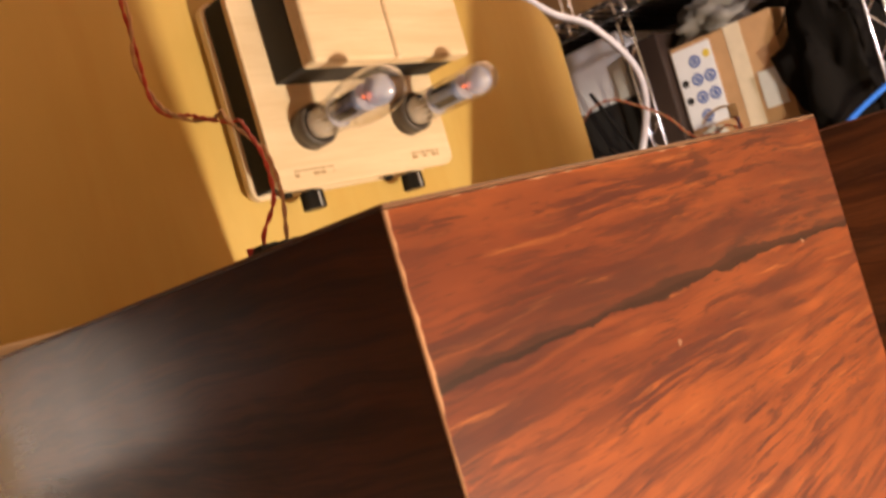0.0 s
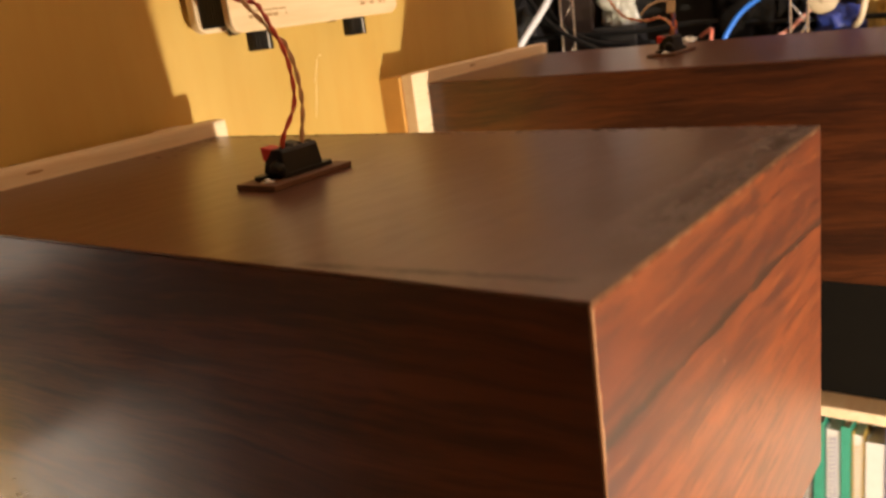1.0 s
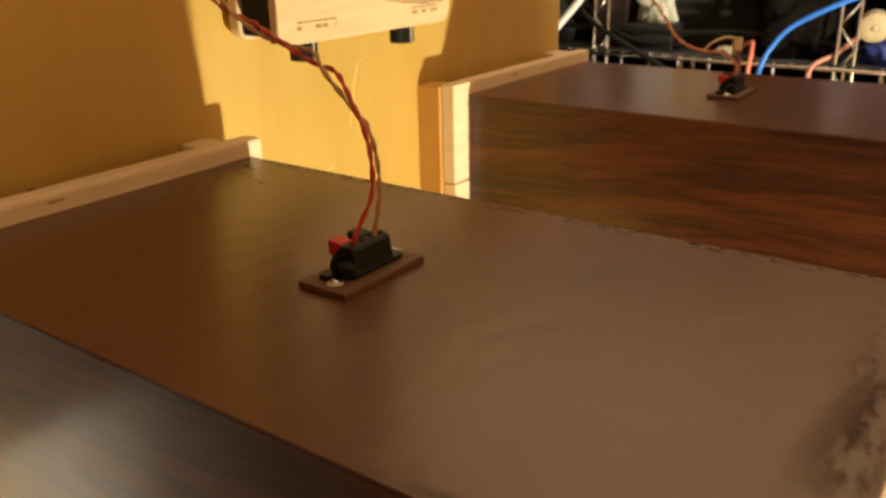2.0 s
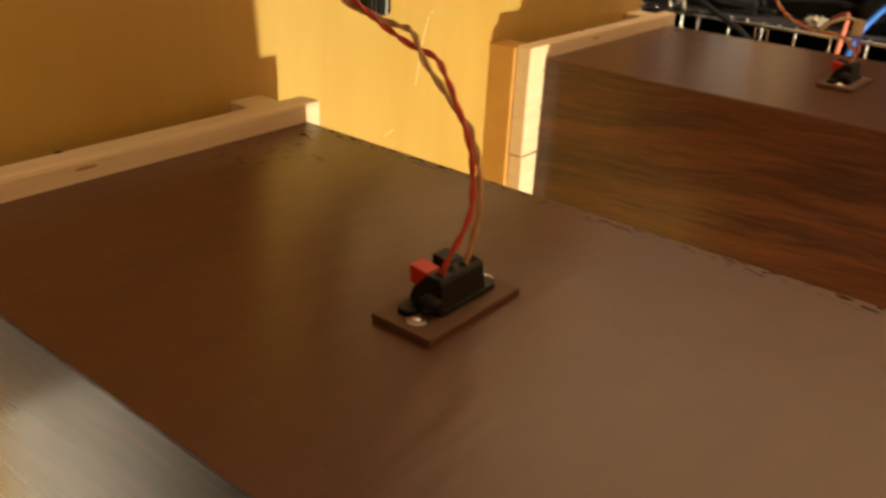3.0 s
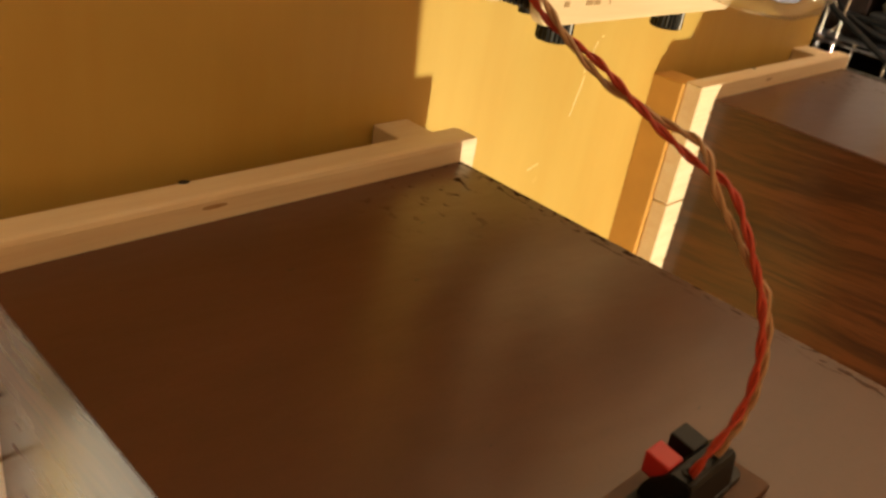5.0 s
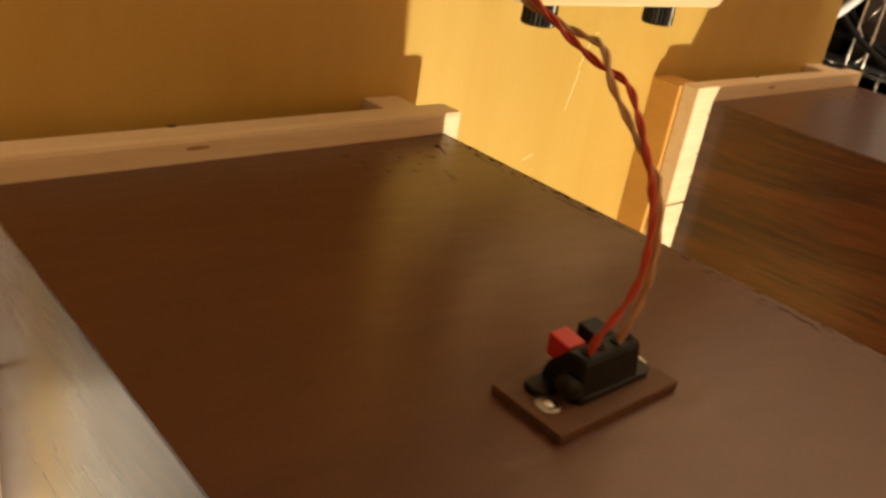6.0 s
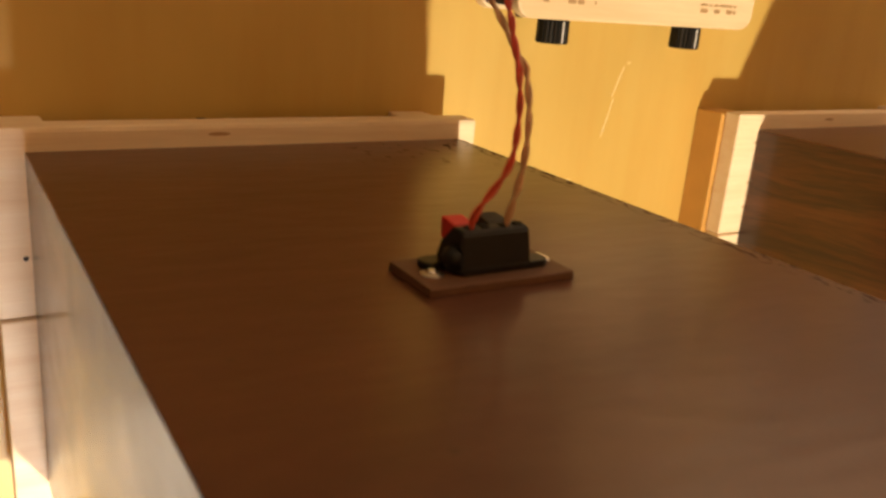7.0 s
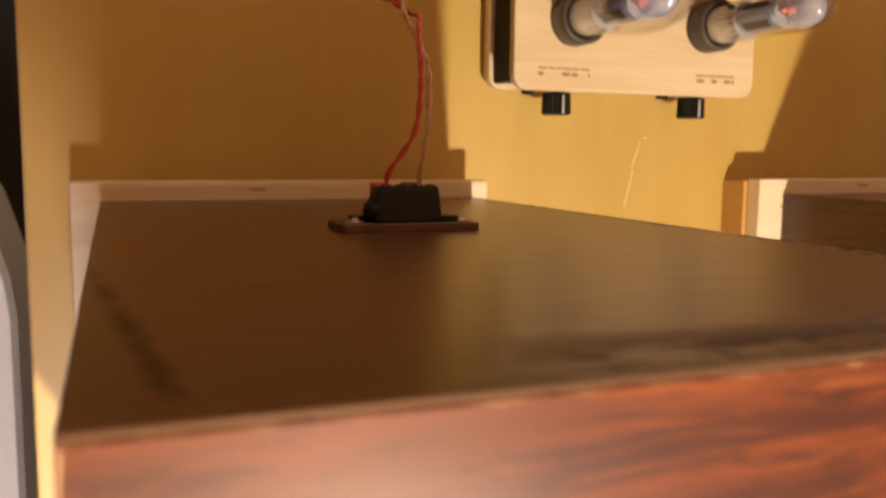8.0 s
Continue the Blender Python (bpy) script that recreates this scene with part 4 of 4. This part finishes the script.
cable("black_cable", ((1.490, 1.013, 1.42), (1.470, 0.946, 1.30), (1.460, 0.897, 1.22), (1.465, 0.820, 1.178), (1.490, 0.724, 1.168)), 0.0042, BLACK, "black cable hanging over the wire shelf", 12, "black cables")
cable("black_cable", ((1.535, 0.840, 1.30), (1.530, 0.772, 1.355), (1.527, 0.695, 1.38), (1.520, 0.637, 1.40), (1.500, 0.598, 1.45)), 0.0022, BLACK, "thin dark cable across the carton", 12, "black cables")

# ---- wires of the right-hand terminal ----
rw = thing("speaker_wire", (0.90, 0.47, 1.222), "twisted orange-red speaker wires plugged into the terminal", "wire", "speaker wires")
line = spline(((0.9185, 0.4680, 1.216), (0.920, 0.4655, 1.230), (0.940, 0.486, 1.239), (0.965, 0.515, 1.236), (0.990, 0.555, 1.244), (1.027, 0.600, 1.278), (1.052, 0.655, 1.311), (1.082, 0.712, 1.334), (1.115, 0.78, 1.327), (1.10, 0.86, 1.25), (1.08, 0.90, 1.0)), 12)
for k in (0, 1):
    part("strand", hose(twist(line, 0.0011, 0.03, k * math.pi), 0.0010, 8), (ORANGE, WIRE_CLEAR)[k], rw, ("orange-red insulated strand", "copper strand in clear sleeve")[k], True)

pw = thing("pink_wire", (0.927, 0.466, 1.216), "short pink and purple wires with a cream connector", "wire", "speaker wires")
line = spline(((0.9265, 0.4655, 1.216), (0.9275, 0.4650, 1.226), (0.9290, 0.4665, 1.238), (0.9285, 0.4690, 1.248)), 12)
for k in (0, 1):
    part("strand", hose(twist(line, 0.0014, 0.020, k * math.pi), 0.0012, 8), (CORAL, PURPLE)[k], pw, ("pink strand", "purple strand")[k], True)
part("connector", turned(box((-0.004, -0.004, -0.007), (0.004, 0.004, 0.007), 0.001), pose(0.9285, 0.4690, 1.250, 8, 10, 40)), CREAM, pw, "cream plastic connector")
part("tail", hose(spline(((0.9285, 0.4690, 1.255), (0.922, 0.4780, 1.2575), (0.914, 0.4890, 1.253), (0.909, 0.4960, 1.245)), 10), 0.0014, 8), CREAM, pw, "cream wire tail", True)


# ---- low bookcase under the rack's near end ----
case = thing("low_bookcase", (1.595, 0.35, 0), "low tan wooden bookcase holding notebooks", "bookcase")
part("top_board", box((1.425, -0.25, 0.512), (1.60, 0.95, 0.532), 0.002), PINE, case)
part("bottom_board", box((1.435, -0.23, 0.24), (1.595, 0.93, 0.258), 0.002), PINE, case)
for y in (-0.25, 0.932):
    part("side_board", box((1.430, y, 0.0), (1.597, y + 0.018, 0.5118), 0.002), PINE, case)
part("rear_board", box((1.597, -0.25, 0.0), (1.604, 0.95, 0.5118), 0.001), DARK, case)
y = -0.22
covers = (TEAL, WHITE, PAPER, YELLOW, CREAM, PURPLE, WHITE, TEAL, PAPER, CARD)
k = 0
while y < 0.88:
    w = random.uniform(0.012, 0.030)
    h = random.uniform(0.21, 0.265)
    mat = covers[(k * 7 + k // 3) % len(covers)] if not 0.25 < y < 0.45 else (TEAL, WHITE, TEAL, PURPLE, WHITE, YELLOW)[k % 6]
    x0 = 1.428 + random.uniform(0, 0.012)
    b = thing("notebook", (1.50, y + w / 2, 0.2582), "spiral-bound notebook standing on the low bookcase" if k % 2 else "bound booklet standing on the low bookcase", "notebook", "notebooks")
    part("page_block", box((x0 + 0.004, y + 0.0015, 0.2584), (1.585, y + w - 0.0015, 0.258 + h - 0.003), 0.0005, 1), PAPER, b, "white page block")
    for ya in (y, y + w - 0.0012):
        part("cover", box((x0 + 0.002, ya, 0.2582), (1.587, ya + 0.0012, 0.258 + h), 0.0003, 1), mat, b)
    if k % 2:
        turns = int((h - 0.02) / 0.0085)
        coil = [Vector((x0 + 0.002 + 0.0055 * math.cos(q * math.pi / 5), y + w / 2 + 0.0055 * math.sin(q * math.pi / 5), 0.268 + 0.00085 * q)) for q in range(10 * turns)]
        part("spiral_binding", hose(coil, 0.0008, 5), (PURPLE, BLACK, YELLOW)[k // 2 % 3], b, "coloured spiral binding")
    else:
        part("spine", box((x0, y - 0.0004, 0.2582), (x0 + 0.0025, y + w + 0.0004, 0.258 + h), 0.0004, 1), mat, b)
    y += w + random.uniform(0.001, 0.004)
    k += 1
# black box standing on the bookcase, made up to fill the dark gap there
black_box = simple_box("black_speaker_box", (1.480, -0.2, 0.5322), (1.75, 0.84, 1.05), VELVET, "matt black box filling the dark gap above the low bookcase", "box", bevel=0.006)
part("front_panel", box((1.4765, -0.185, 0.547), (1.4798, 0.825, 1.035), 0.001), VELVET, black_box)

# ---- behind the board's other side ----
grey_unit = thing("air_cleaner", (0.045, 1.05, 0), "tall pale grey plastic appliance with an added dark band", "appliance")
# hidden part of the outline is shaped to suit the cabinet side's reflection
part("housing", slab(((-0.045, 0.0), (0.135, 0.0), (0.135, 1.08), (0.131, 1.115), (0.122, 1.150), (0.110, 1.190), (0.088, 1.225), (0.055, 1.240), (0.015, 1.228), (-0.015, 1.190), (-0.034, 1.13), (-0.045, 1.06)), 0.94, 1.16, 0.02), GREY, grey_unit)
# made-up dark band and slats, dimming what the cabinet side reflects
dim_part = part("vent_grille", box((-0.0458, 0.9392, 0.905), (0.1040, 1.1608, 1.088), 0.012, 3), BLACK_MATT, grey_unit, "dark band added to dim the reflection in the side panel")
for k in range(14):
    part("vent_slat", box((-0.030, 0.9362, 0.915 + 0.012 * k), (0.092, 0.9396, 0.920 + 0.012 * k), 0.001, 1), DULL, dim_part)
# made-up black block with two front boards, keeping the room's rear dark
backdrop = simple_box("black_wardrobe", (-0.9, 1.55, 0.0), (1.94, 2.1, 2.1), BLACK_MATT, "tall matt black block that darkens the space behind the board", "cabinet", bevel=0.004)
for x0 in (-0.895, 0.523):
    part("door", box((x0, 1.532, 0.06), (x0 + 1.412, 1.5498, 2.09), 0.002), BLACK_MATT, backdrop)
# another made-up black block, so that the rack stands against darkness
simple_box("dark_cupboard", (1.96, -0.3, 0.0), (2.4, 1.7, 1.62), VELVET, "tall matt black block that darkens the space behind the wire rack", "cupboard", bevel=0.004)
